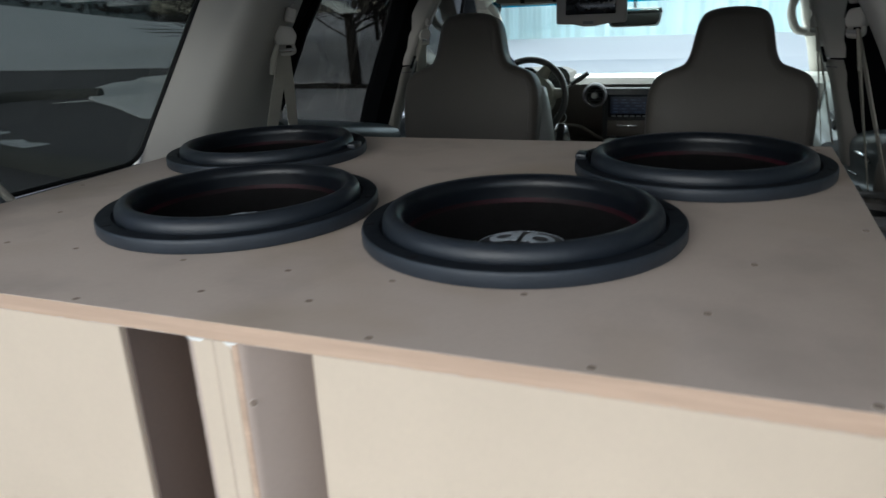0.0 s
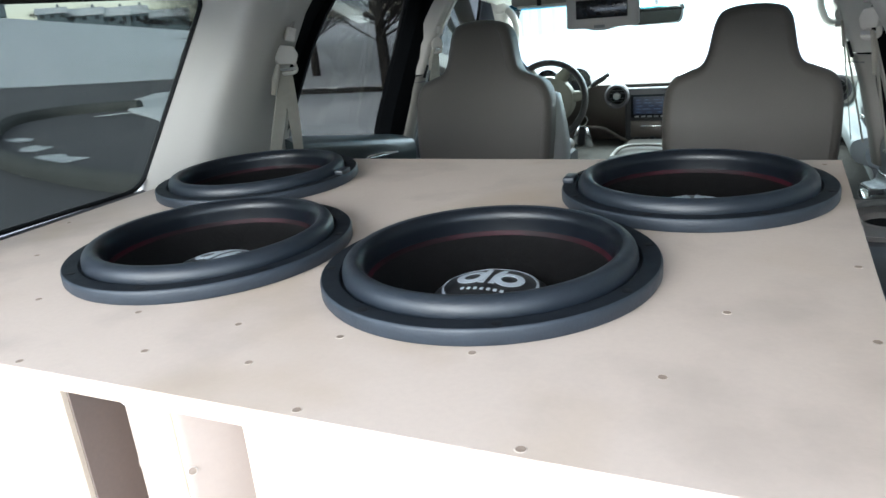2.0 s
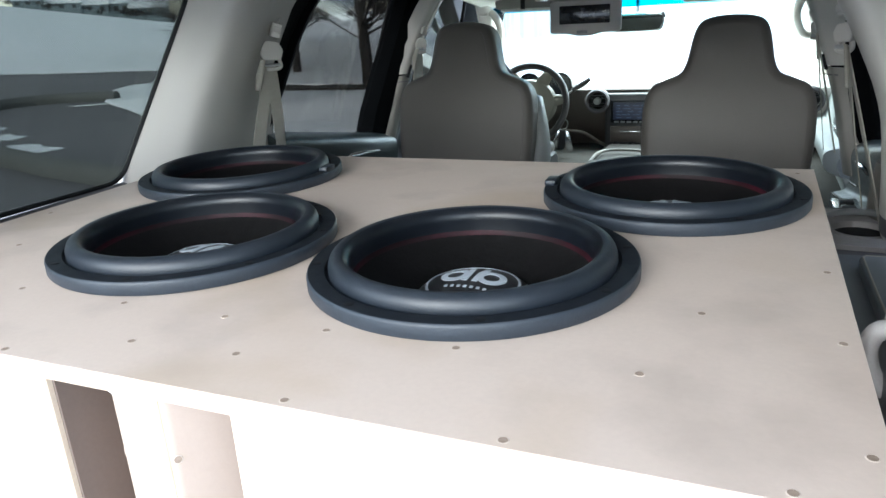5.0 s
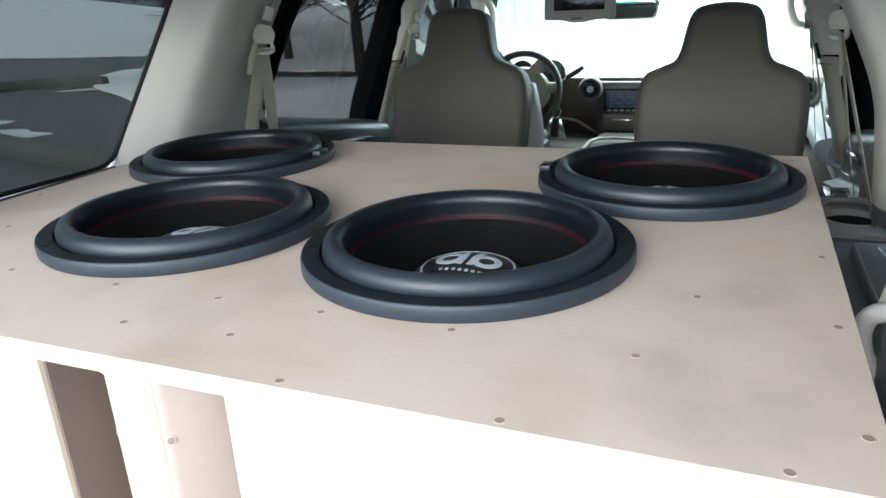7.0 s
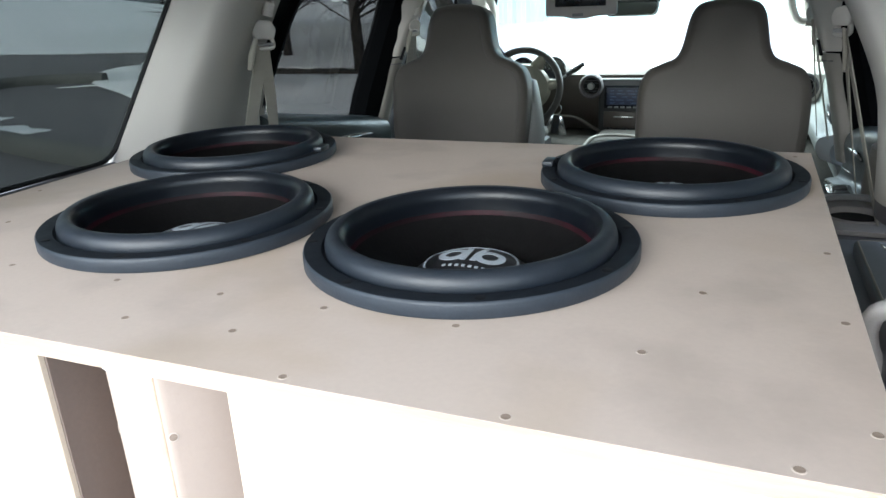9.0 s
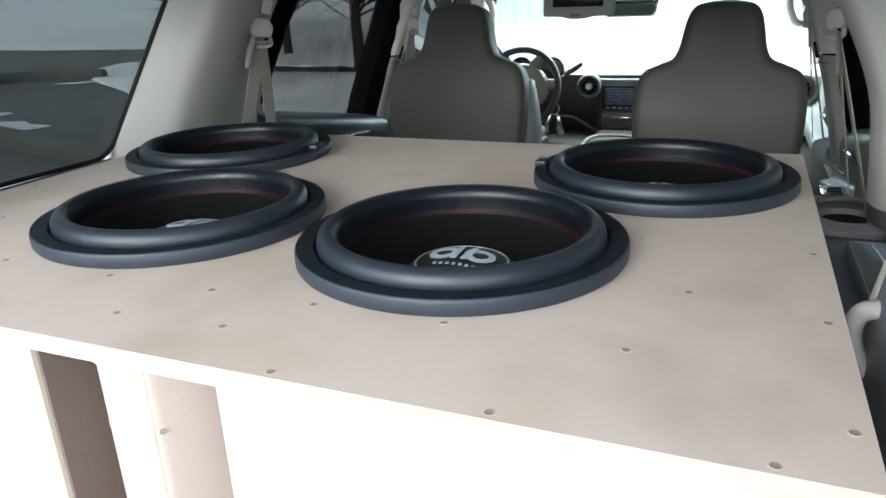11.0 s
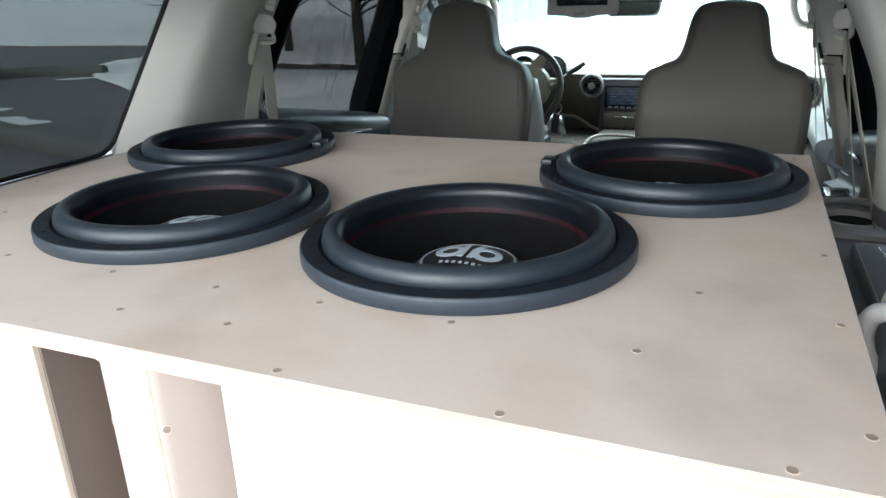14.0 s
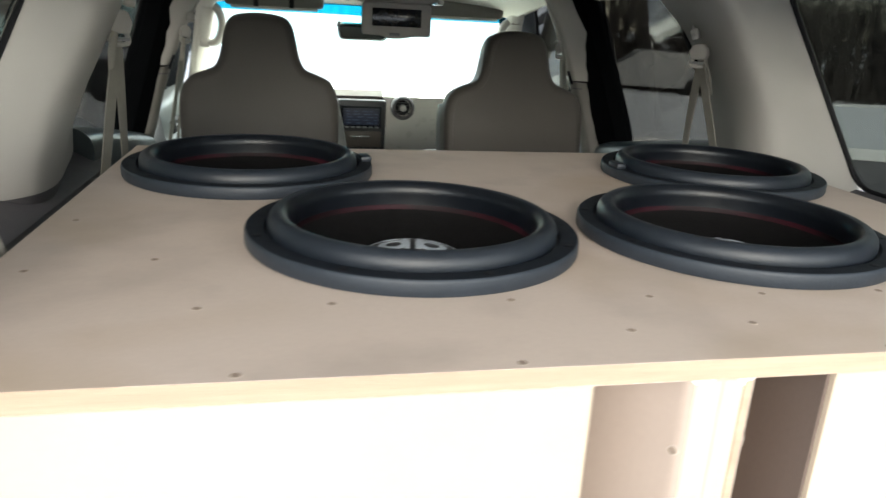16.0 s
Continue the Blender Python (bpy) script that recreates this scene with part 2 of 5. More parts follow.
# ---- building helpers ----
def mesh_of(bm, name, mat, sharp=40):
    me = bpy.data.meshes.new(name)
    bmesh.ops.recalc_face_normals(bm, faces=bm.faces)
    bm.to_mesh(me)
    bm.free()
    for m in (mat if isinstance(mat, (list, tuple)) else [mat]):
        me.materials.append(m)
    for p in me.polygons:
        p.use_smooth = True
    me.set_sharp_from_angle(angle=radians(sharp))
    return me


def part(name, bm, mat, parent, label="", sharp=40):
    """Links a bmesh as one mesh object under a thing or a part."""
    ob = new(name, mesh_of(bm, name, mat, sharp))
    ob.parent = parent
    if label:
        ob["label"] = label
    return ob


def thing(name, label, category, group="", kind="", at=(0, 0, 0)):
    ob = new(name)
    ob.empty_display_size = 0.05
    ob.location = at
    return tagged(ob, label, category, group, kind)


def solo(name, bm, mat, label, category, group="", kind="", sharp=40):
    return tagged(new(name, mesh_of(bm, name, mat, sharp)), label, category, group, kind)


def block(lo, hi, bevel=0.0, seg=2, bm=None):
    """A box from corner to corner with rounded edges."""
    own = bm is None
    b = bmesh.new()
    c, s = [(a + d) / 2 for a, d in zip(lo, hi)], [abs(d - a) for a, d in zip(lo, hi)]
    bmesh.ops.create_cube(b, size=1, matrix=Matrix.LocRotScale(c, None, s))
    if bevel:
        bmesh.ops.bevel(b, geom=b.edges[:], offset=bevel, segments=seg, profile=0.5, affect="EDGES")
    return b if own else merge(bm, b)


def merge(a, b, m=None):
    """Adds b to a, moved by m."""
    me = bpy.data.meshes.new("join")
    if m is not None:
        b.transform(m)
    b.to_mesh(me)
    b.free()
    a.from_mesh(me)
    bpy.data.meshes.remove(me)
    return a


def lathe(profile, n=64, closed=False):
    """Turns (r, z) points round the z axis."""
    b = bmesh.new()
    rings = []
    for r, z in profile:
        rings.append([b.verts.new((r * math.cos(2 * math.pi * k / n), r * math.sin(2 * math.pi * k / n), z)) for k in range(n)] if r > 1e-6 else [b.verts.new((0, 0, z))])
    pairs = list(zip(rings, rings[1:])) + ([(rings[-1], rings[0])] if closed else [])
    for p, q in pairs:
        for k in range(n):
            f = [p[k % len(p)], p[(k + 1) % len(p)], q[(k + 1) % len(q)], q[k % len(q)]]
            f = [v for i, v in enumerate(f) if v not in f[:i]]
            if len(f) > 2:
                b.faces.new(f)
    return b


def tube(points, radii, n=8, bm=None, flat=1.0):
    """A tube along points, with a radius or one for each point."""
    b = bm or bmesh.new()
    pts = [Vector(p) for p in points]
    radii = radii if isinstance(radii, (list, tuple)) else [radii] * len(pts)
    side, rings = None, []
    for i, p in enumerate(pts):
        way = (pts[min(i + 1, len(pts) - 1)] - pts[max(i - 1, 0)]).normalized()
        if side is None:
            side = way.cross(Vector((0.3, 0.2, 1)) if abs(way.z) < 0.9 else Vector((1, 0, 0))).normalized()
        side = (side - way * side.dot(way)).normalized()
        up = way.cross(side)
        rings.append([b.verts.new(p + radii[i] * (math.cos(2 * math.pi * k / n) * side + flat * math.sin(2 * math.pi * k / n) * up)) for k in range(n)])
    for p, q in zip(rings, rings[1:]):
        for k in range(n):
            b.faces.new((p[k], p[(k + 1) % n], q[(k + 1) % n], q[k]))
    b.faces.new(rings[0][::-1])
    b.faces.new(rings[-1])
    return b


def shell(rows, thick):
    """A sheet through rows of points, with a thickness given as an offset vector."""
    b = bmesh.new()
    off = Vector(thick)
    a = [[b.verts.new(Vector(p)) for p in r] for r in rows]
    c = [[b.verts.new(Vector(p) + off) for p in r] for r in rows]
    h, w = len(rows), len(rows[0])
    for i in range(h - 1):
        for j in range(w - 1):
            b.faces.new((a[i][j], a[i][j + 1], a[i + 1][j + 1], a[i + 1][j]))
            b.faces.new((c[i][j], c[i + 1][j], c[i + 1][j + 1], c[i][j + 1]))
    rim = [(0, j) for j in range(w)] + [(i, w - 1) for i in range(1, h)] + [(h - 1, j) for j in range(w - 2, -1, -1)] + [(i, 0) for i in range(h - 2, 0, -1)]
    for p, q in zip(rim, rim[1:] + rim[:1]):
        b.faces.new((a[p[0]][p[1]], c[p[0]][p[1]], c[q[0]][q[1]], a[q[0]][q[1]]))
    return b


def smooth_line(points, n=6):
    """A rounder line through points (Catmull-Rom)."""
    p = [Vector(v) for v in points]
    p = [p[0] * 2 - p[1]] + p + [p[-1] * 2 - p[-2]]
    out = []
    for i in range(1, len(p) - 2):
        for k in range(n):
            t = k / n
            out.append(0.5 * (2 * p[i] + (p[i + 1] - p[i - 1]) * t + (2 * p[i - 1] - 5 * p[i] + 4 * p[i + 1] - p[i + 2]) * t * t + (3 * p[i] - p[i - 1] - 3 * p[i + 1] + p[i + 2]) * t ** 3))
    return out + [p[-2]]


def cushion(outline, depth, edge, steps=4, bulge=0.0):
    """A padded slab with an outline in x and z: rounded rims, front at y 0 and back at y depth. The outline is shrunk towards the rims."""
    b = bmesh.new()
    pts = [Vector((x, 0, z)) for x, z in outline]
    n = len(pts)
    normals = []
    area = sum(pts[i].x * pts[(i + 1) % n].z - pts[(i + 1) % n].x * pts[i].z for i in range(n))
    for i in range(n):
        d = (pts[(i + 1) % n] - pts[i - 1]).normalized()
        normals.append(Vector((-d.z, 0, d.x)) * (1 if area > 0 else -1))
    rings = []
    for k in range(steps + 1):
        a = math.pi / 2 * k / steps
        rings.append([b.verts.new(p + q * edge * (1 - math.sin(a)) + Vector((0, edge * (1 - math.cos(a)), 0))) for p, q in zip(pts, normals)])
    for k in range(steps + 1):
        a = math.pi / 2 * (1 - k / steps)
        rings.append([b.verts.new(p + q * edge * (1 - math.sin(a)) + Vector((0, depth - edge * (1 - math.cos(a)), 0))) for p, q in zip(pts, normals)])
    for p, q in zip(rings, rings[1:]):
        for i in range(n):
            b.faces.new((p[i], p[(i + 1) % n], q[(i + 1) % n], q[i]))
    for ring, y in ((rings[0], -bulge), (rings[-1], depth + bulge)):
        f = b.faces.new(ring)
        if bulge:
            r = bmesh.ops.inset_region(b, faces=[f], thickness=edge * 1.2, depth=0)
            for v in f.verts:
                v.co.y += (-bulge if y < 0 else bulge)
    return b


def disc_plate(loops, z0, z1):
    """A flat plate between two heights with an outer loop and holes, each a list of (x, y)."""
    b = bmesh.new()
    edges = []
    for loop in loops:
        vs = [b.verts.new((x, y, z0)) for x, y in loop]
        edges += [b.edges.new((vs[i], vs[(i + 1) % len(vs)])) for i in range(len(vs))]
    bmesh.ops.triangle_fill(b, edges=edges, use_beauty=True, use_dissolve=False)
    r = bmesh.ops.extrude_face_region(b, geom=b.faces[:])
    for v in r["geom"]:
        if isinstance(v, bmesh.types.BMVert):
            v.co.z = z1
    return b


def ring_pts(x, y, r, n=64):
    return [(x + r * math.cos(2 * math.pi * k / n), y + r * math.sin(2 * math.pi * k / n)) for k in range(n)]


def rounded(corners, r=0.05, n=4):
    """Rounds the corners of a loop of (y, z)."""
    out = []
    m = len(corners)
    for i in range(m):
        a, c, d = Vector(corners[i - 1]), Vector(corners[i]), Vector(corners[(i + 1) % m])
        p, q = c + (a - c).normalized() * r, c + (d - c).normalized() * r
        for k in range(n + 1):
            t = k / n
            out.append(tuple(p * (1 - t) ** 2 + c * 2 * t * (1 - t) + q * t * t))
    return out


# ---- ground and surroundings ----
def rise(x, y):
    """Height of the land: level round the car, a low hill far to the left."""
    far = max(0.0, min(1.0, (math.hypot(x, y) - 26) / 110))
    far = far * far * (3 - 2 * far)
    near = min(1.0, 225 / max(1.0, math.hypot(x, y)))
    a, c = max(0.0, min(1.0, (x - 4) / 9)), max(0.0, min(1.0, (y - 12) / 10))
    dip = 0.85 * a * a * (3 - 2 * a) * c * c * (3 - 2 * c) * max(0.0, min(1.0, (200 - y) / 100))
    return far * max(0.0, min(14.0, -0.1245 * x * near - 0.1031 * y * near)) - dip


def ground_sheet():
    b = bmesh.new()
    steps = [-1500, -700, -350] + list(range(-240, -30, 10)) + list(range(-30, 50, 2)) + list(range(50, 241, 10)) + [350, 700, 1500]
    grid = [[b.verts.new((x, y, rise(x, y))) for x in steps] for y in steps]
    for i in range(len(steps) - 1):
        for j in range(len(steps) - 1):
            b.faces.new((grid[i][j], grid[i][j + 1], grid[i + 1][j + 1], grid[i + 1][j]))
    return b


solo("ground", ground_sheet(), ASPHALT, "worn dark grey asphalt of a car park", "ground", kind="structure")


def snow_patch(name, corners, height, label, ragged=0.35, step=1.2, mat=SNOW, category="snow"):
    """A low slab of snow with a ragged outline that follows the land."""
    edge = []
    n = len(corners)
    for i in range(n):
        a, c = Vector(corners[i]), Vector(corners[(i + 1) % n])
        k = max(1, int((c - a).length / step))
        for j in range(k):
            p = a.lerp(c, j / k)
            w = noise.noise(Vector((p.x * 0.6, p.y * 0.6, 3))) * ragged + noise.noise(Vector((p.x * 2.3, p.y * 2.3, 8))) * ragged * 0.4
            q = (c - a).normalized()
            edge.append((p.x - q.y * w, p.y + q.x * w))
    b = disc_plate([edge], 0, height)
    mid = Vector((sum(p[0] for p in edge) / len(edge), sum(p[1] for p in edge) / len(edge)))
    for v in b.verts:
        top = v.co.z > height / 2
        if top:
            d = (Vector((v.co.x, v.co.y)) - mid)
            v.co.x -= d.normalized().x * min(0.12, d.length * 0.1)
            v.co.y -= d.normalized().y * min(0.12, d.length * 0.1)
        v.co.z += rise(v.co.x, v.co.y) - (0 if top else 0.02)
    return solo(name, b, mat, label, category, kind="stuff")


def snow_field():
    """The snow beyond the car park, one sheet laid on the land, to the horizon."""
    b = bmesh.new()
    xs = [-1400, -700, -350] + list(range(-240, -90, 10)) + list(range(-90, 91, 4)) + [110, 140, 200, 350, 700, 1400]
    ts = [0, 0.6, 2, 5, 9, 14, 20, 27, 35, 45, 58, 75, 90, 105, 120, 135, 150, 180, 250, 500, 1300]
    rows = []
    for i, t in enumerate(ts):
        row = []
        for x in xs:
            near = 18.8 + 0.5 * noise.noise(Vector((x * 0.2, 0, 0))) if x < 13 else 24.0
            y = near + t
            row.append(b.verts.new((x, y, rise(x, y) + (0.01 if i == 0 else 0.10 + 0.05 * noise.noise(Vector((x * 0.15, y * 0.15, 2)))))))
        rows.append(row)
    for p, q in zip(rows, rows[1:]):
        for j in range(len(xs) - 1):
            b.faces.new((p[j], p[j + 1], q[j + 1], q[j]))
    return b


solo("snow_field", snow_field(), SNOW, "wide snow-covered field beyond the asphalt", "snow", kind="stuff")
snow_patch("snow_island", [(-14.0, 14.6), (-14.3, 13.9), (-13.8, 12.8), (-13.2, 12.0), (-12.6, 11.4), (-12.0, 10.95), (-11.3, 10.5), (-10.1, 9.75), (-8.5, 8.6), (-5, 7.4), (-2, 7.2), (-1.5, 12.2), (-10.5, 12.4), (-12.5, 13.6)], 0.05, "snow bank on the island beside the bare trees", ragged=0.10)
snow_patch("snow_verge", [(-14.6, 15.2), (-13.2, 13.9), (-10, 13.5), (-1.5, 13.3), (6, 14.5), (6, 18.5), (-13.5, 18.5)], 0.05, "snow under the bare trees behind a bare strip")
snow_patch("snow_front", [(-2.6, 4.7), (2.8, 4.6), (3.1, 8.2), (5.0, 15.8), (5.5, 14.3), (-1.4, 13.2), (-1.4, 12.4), (-1.9, 7.3)], 0.05, "snow in front of the car", ragged=0.2)
snow_patch("snow_lawn", [(3.2, 8.4), (8, 7.2), (16, 6.4), (26, 6.2), (26, 13), (14, 14.4), (5.2, 16)], 0.14, "snow-covered verge beside the car park")
snow_patch("snow_strip", [(10, 17.5), (30, 13.5), (45, 14), (45, 19), (22, 22), (9, 22)], 0.24, "strip of snow beyond the lane")
# out of view: bright ground added to bounce light into the open rear
snow_patch("snow_lot", [(-30, -0.75), (-30, -60), (30, -60), (30, -0.75)], 0.05, "unseen snow added behind the car to bounce light in", step=3)
snow_patch("bare_strip", [(-11.5, 12.8), (-5, 12.5), (-1.5, 12.4), (-1.5, 13.0), (-6, 13.1), (-11.5, 13.25)], 0.055, "dark bare strip of winter turf between snow", 0.8, 0.2, BARE, "turf")
for corners in ([(-10.1, 6.95), (-9.8, 6.80), (-9.5, 6.78), (-9.48, 7.12), (-9.75, 7.10), (-10.1, 7.28)], [(-9.0, 6.42), (-8.5, 6.14), (-8.05, 5.98), (-7.8, 6.36), (-8.2, 6.33), (-8.55, 6.56)], [(-11.5, 7.68), (-11.0, 7.50), (-10.62, 7.58), (-10.8, 7.82), (-11.35, 7.92)], [(-12.3, 10.25), (-11.9, 10.42), (-11.6, 10.75), (-11.9, 10.66)], [(-7.8, 5.30), (-7.45, 5.22), (-7.3, 5.38), (-7.7, 5.46)], [(-15.6, 10.6), (-15.0, 10.75), (-14.8, 10.95), (-15.5, 10.9)]):
    snow_patch("snow_remnant", corners, 0.014, "thin melting remnant of snow on asphalt", ragged=0.12, step=0.1)


def kerb():
    line = smooth_line([(-11.9, 11.2, 0), (-13.1, 10.95, 0), (-13.7, 10.4, 0), (-13.66, 9.55, 0), (-13.03, 8.79, 0), (-12.06, 7.92, 0), (-10.87, 7.01, 0), (-9.67, 6.27, 0), (-8.68, 5.78, 0), (-7.88, 5.46, 0), (-7.0, 5.18, 0), (-6.05, 4.92, 0), (-4.8, 4.7, 0), (-3.2, 4.6, 0)], 5)
    b = bmesh.new()
    section = [(-0.10, -0.02), (-0.115, 0.08), (-0.09, 0.16), (-0.03, 0.205), (0.04, 0.205), (0.10, 0.15), (0.115, 0.08), (0.10, -0.02)]
    rings = []
    for i, p in enumerate(line):
        d = (line[min(i + 1, len(line) - 1)] - line[max(i - 1, 0)]).normalized()
        rings.append([b.verts.new(p + Vector((-d.y, d.x, 0)) * s + Vector((0, 0, z))) for s, z in section])
    for p, q in zip(rings, rings[1:]):
        for k in range(len(section) - 1):
            b.faces.new((p[k], p[k + 1], q[k + 1], q[k]))
    b.faces.new(rings[0])
    b.faces.new(rings[-1])
    return b


solo("kerb", kerb(), CONCRETE, "grey concrete kerb curving round the asphalt", "kerb", kind="structure")


def bare_tree(name, at, height, seed, label, spread=1.0):
    rnd = random.Random(seed)
    root = thing(name, label, "tree", "bare trees", at=at)
    trunk, twigs = bmesh.new(), bmesh.new()

    def grow(start, way, length, radius, level):
        pts, p, d = [start], start.copy(), way.copy()
        n = 4 if level < 2 else 3
        for _ in range(n):
            d = (d + Vector((rnd.uniform(-1, 1), rnd.uniform(-1, 1), rnd.uniform(-0.05, 0.5))) * (0.02 if level == 0 else 0.24)).normalized()
            p = p + d * length / n
            pts.append(p.copy())
        tip = radius * (0.78 if level == 0 else 0.4)
        tube(pts, [radius + (tip - radius) * i / n for i in range(n + 1)], 8 if level == 0 else (6 if level == 1 else (4 if level == 2 else 3)), bm=trunk if level == 0 else twigs)
        if level >= 4:
            return
        kids = (26, 11, 8, 5)[level]
        for k in range(kids):
            f = rnd.uniform(0.25, 1.0) if level else rnd.uniform(0.55, 1.0)
            i = min(n - 1, int(f * n))
            s = pts[i].lerp(pts[i + 1], f * n - i)
            a = 2 * math.pi * (k / kids + rnd.uniform(-0.1, 0.1))
            side = d.orthogonal().normalized()
            side.rotate(Matrix.Rotation(a, 3, d))
            out = (d * rnd.uniform(0.35, 0.8) + side * rnd.uniform(0.7, 1.1) * spread).normalized()
            out.z = max(out.z, 0.06)
            grow(s, out, length * (rnd.uniform(1.2, 2.0) if level == 0 else rnd.uniform(0.5, 0.72)), radius * (1 - 0.45 * f) * (rnd.uniform(0.16, 0.30) if level == 0 else rnd.uniform(0.4, 0.6)), level + 1)

    grow(Vector((0, 0, -0.1)), Vector((0, 0, 1)), height * 0.20, height * 0.0155, 0)
    part("trunk", trunk, BARK, root)
    part("crown", twigs, BARK, root)
    return root


tree = bare_tree("bare_tree", (-6.72, 12.95, 0.08), 8.5, 4, "large bare tree with spreading dark branches in snow")
bare_tree("bare_tree", (-10.86, 16.57, 0.08), 8, 9, "bare tree with a dark trunk standing in snow")
for x, y, a, s in ((-12.6, 18.2, 40, 0.9), (-157, 150, 110, 0.75), (-148, 158, 200, 0.8), (-145, 160, 10, 0.7), (-141, 163, 300, 0.9), (-168, 138, 40, 0.55), (-156.5, 131, 25, 0.5), (-145, 144, 95, 0.6), (-143.5, 145.5, 205, 0.65), (-149, 139.5, 300, 0.4), (-165, 141, 140, 0.5), (-160, 146, 70, 0.6), (-155, 152, 20, 0.6), (-150, 155, 160, 0.6), (-172, 133, 220, 0.45), (-137, 166, 250, 0.9), (-164, 151, 80, 0.7), (-152, 163, 30, 0.8), (-8.8, 22.3, 60, 0.85), (-11.6, 24.6, 210, 0.95), (-10.2, 28, 330, 0.9), (-18, 27, 15, 1.0), (-22, 31.5, 140, 1.1), (-27, 38, 40, 1.2), (-16, 33, 300, 1.0), (-25, 30, 190, 1.0), (14, 30, 80, 1.1), (24, 28, 150, 1.2), (33, 31, 20, 1.1), (20, 36, 260, 1.2), (40, 27, 190, 1.1), (29, 37, 310, 1.3), (8, 42, 70, 1.1), (-9, 47, 130, 1.0), (48, 33, 220, 1.3), (60, 30, 290, 1.3)):
    copy_thing(tree, pose(x, y, rise(x, y) + 0.06, 0, 0, a) @ Matrix.Scale(s, 4))


def thicket(a, c, count, seed):
    """A dense winter thicket: many thin crooked stems."""
    rnd = random.Random(seed)
    b = bmesh.new()
    for _ in range(count):
        t = rnd.random()
        x, y = a[0] + (c[0] - a[0]) * t + rnd.uniform(-1.5, 1.5), a[1] + (c[1] - a[1]) * t + rnd.uniform(-1.5, 1.5)
        h, lean, w = rnd.uniform(1.5, 5.5), rnd.uniform(-0.9, 0.9), rnd.uniform(0.03, 0.09)
        z = rise(x, y)
        tube([(x, y, z), (x + lean * 0.4, y + rnd.uniform(-0.3, 0.3), z + h * 0.5), (x + lean, y + rnd.uniform(-0.6, 0.6), z + h)], [w, w * 0.7, w * 0.3], 3, bm=b)
    return solo("thicket", b, BARK, "dense bare winter thicket of dark stems", "thicket", kind="stuff")


thicket((9, 27), (62, 20), 2600, 5)
thicket((-138, 172), (-172, 146), 900, 6)


def far_car(at, turn):
    root = thing("parked_car", "silver parked car standing beyond the snow", "car", at=at)
    root.rotation_euler.z = radians(turn)
    side = [(-2.2, 0.35), (-2.25, 0.75), (-2.1, 0.95), (-1.6, 1.02), (-1.15, 1.42), (0.35, 1.46), (1.05, 1.02), (1.95, 0.88), (2.2, 0.7), (2.22, 0.35)]
    b = shell([[(x, y, z) for x, z in side] for y in (-0.85, 0.85)], (0, 0, -0.02))
    for y in (-0.85, 0.85):
        b.faces.new([b.verts.new((x, y, z)) for x, z in side])
    part("body", b, PAINT, root)
    for x0, x1 in ((-1.2, -0.45), (-0.38, 0.62)):
        part("side_window", block((x0, -0.862, 1.03), (x1, -0.848, 1.36), 0.02), WINDOW_FAR, root)
    for x in (-1.35, 1.35):
        for y in (-0.8, 0.8):
            w = lathe([(0, -0.1), (0.2, -0.1), (0.33, -0.09), (0.34, 0), (0.33, 0.09), (0, 0.1)], 20)
            w.transform(pose(x, y, 0.34, 90, 0, 0))
            part("wheel", w, BLACK, root, "black tyre")
    return root


far_car((10.9, 21.6, rise(10.9, 21.6) + 0.2), 160)


def far_house(at, turn, w, d, h, roof, label):
    root = thing("house", label, "house", "houses beyond the field", at=at)
    root.rotation_euler.z = radians(turn)
    part("wall", block((-w / 2, -d / 2, -0.5), (w / 2, d / 2, h)), SIDING, root)
    b = bmesh.new()
    e = 0.4
    v = [b.verts.new(p) for p in ((-w / 2 - e, -d / 2 - e, h - 0.1), (w / 2 + e, -d / 2 - e, h - 0.1), (w / 2 + e, d / 2 + e, h - 0.1), (-w / 2 - e, d / 2 + e, h - 0.1), (-w / 2 - e, 0, h + roof), (w / 2 + e, 0, h + roof))]
    for f in ((0, 1, 5, 4), (2, 3, 4, 5), (0, 4, 3), (1, 2, 5), (0, 3, 2, 1)):
        b.faces.new([v[i] for i in f])
    part("roof", b, SNOW, root, "snow-covered gable roof")
    part("chimney", block((w * 0.2, 0.2, h + roof * 0.5), (w * 0.2 + 0.6, 0.9, h + roof + 0.7)), SIDING, root)
    for k in range(3):
        x = -w / 2 + w * (k + 0.5) / 3
        part("window", block((x - 0.5, -d / 2 - 0.05, h * 0.45), (x + 0.5, -d / 2 + 0.02, h * 0.8)), WINDOW_FAR, root)
    return root


for x, y, a, w, h, r in ((-171, 137.5, 50, 7, 2.0, 1.5), (-166, 143.5, 44, 9, 2.2, 1.9), (-161.5, 148.5, 40, 9, 2.6, 2.2), (-158, 153, 52, 6, 3.6, 2.2), (-151.5, 158.5, 46, 10, 3.6, 2.0), (-184, 128, 55, 10, 2.4, 2.0)):
    far_house((x, y, rise(x, y)), a, w, 7, h, r, "pale grey-blue house with a snow-covered roof")


def plank_fence():
    root = thing("fence", "weathered blue-grey board fence across the snow", "fence", at=(-3, 30, 0.05))
    b0 = mesh_of(block((-0.095, -0.012, 0), (0.095, 0.012, 1.85), 0.004, 1), "board", FENCE)
    for k in range(110):
        o = new("board", b0)
        o.parent = root
        o.location = (-11 + k * 0.2, 0, 0)
    for z in (0.4, 1.5):
        part("rail", block((-11.1, 0.012, z), (11, 0.05, z + 0.09)), FENCE, root)


plank_fence()

# ---- car shell ----
FLOOR_Z = 0.76
XW0, ZW0, LEAN_W = 0.945, 1.127, 0.38


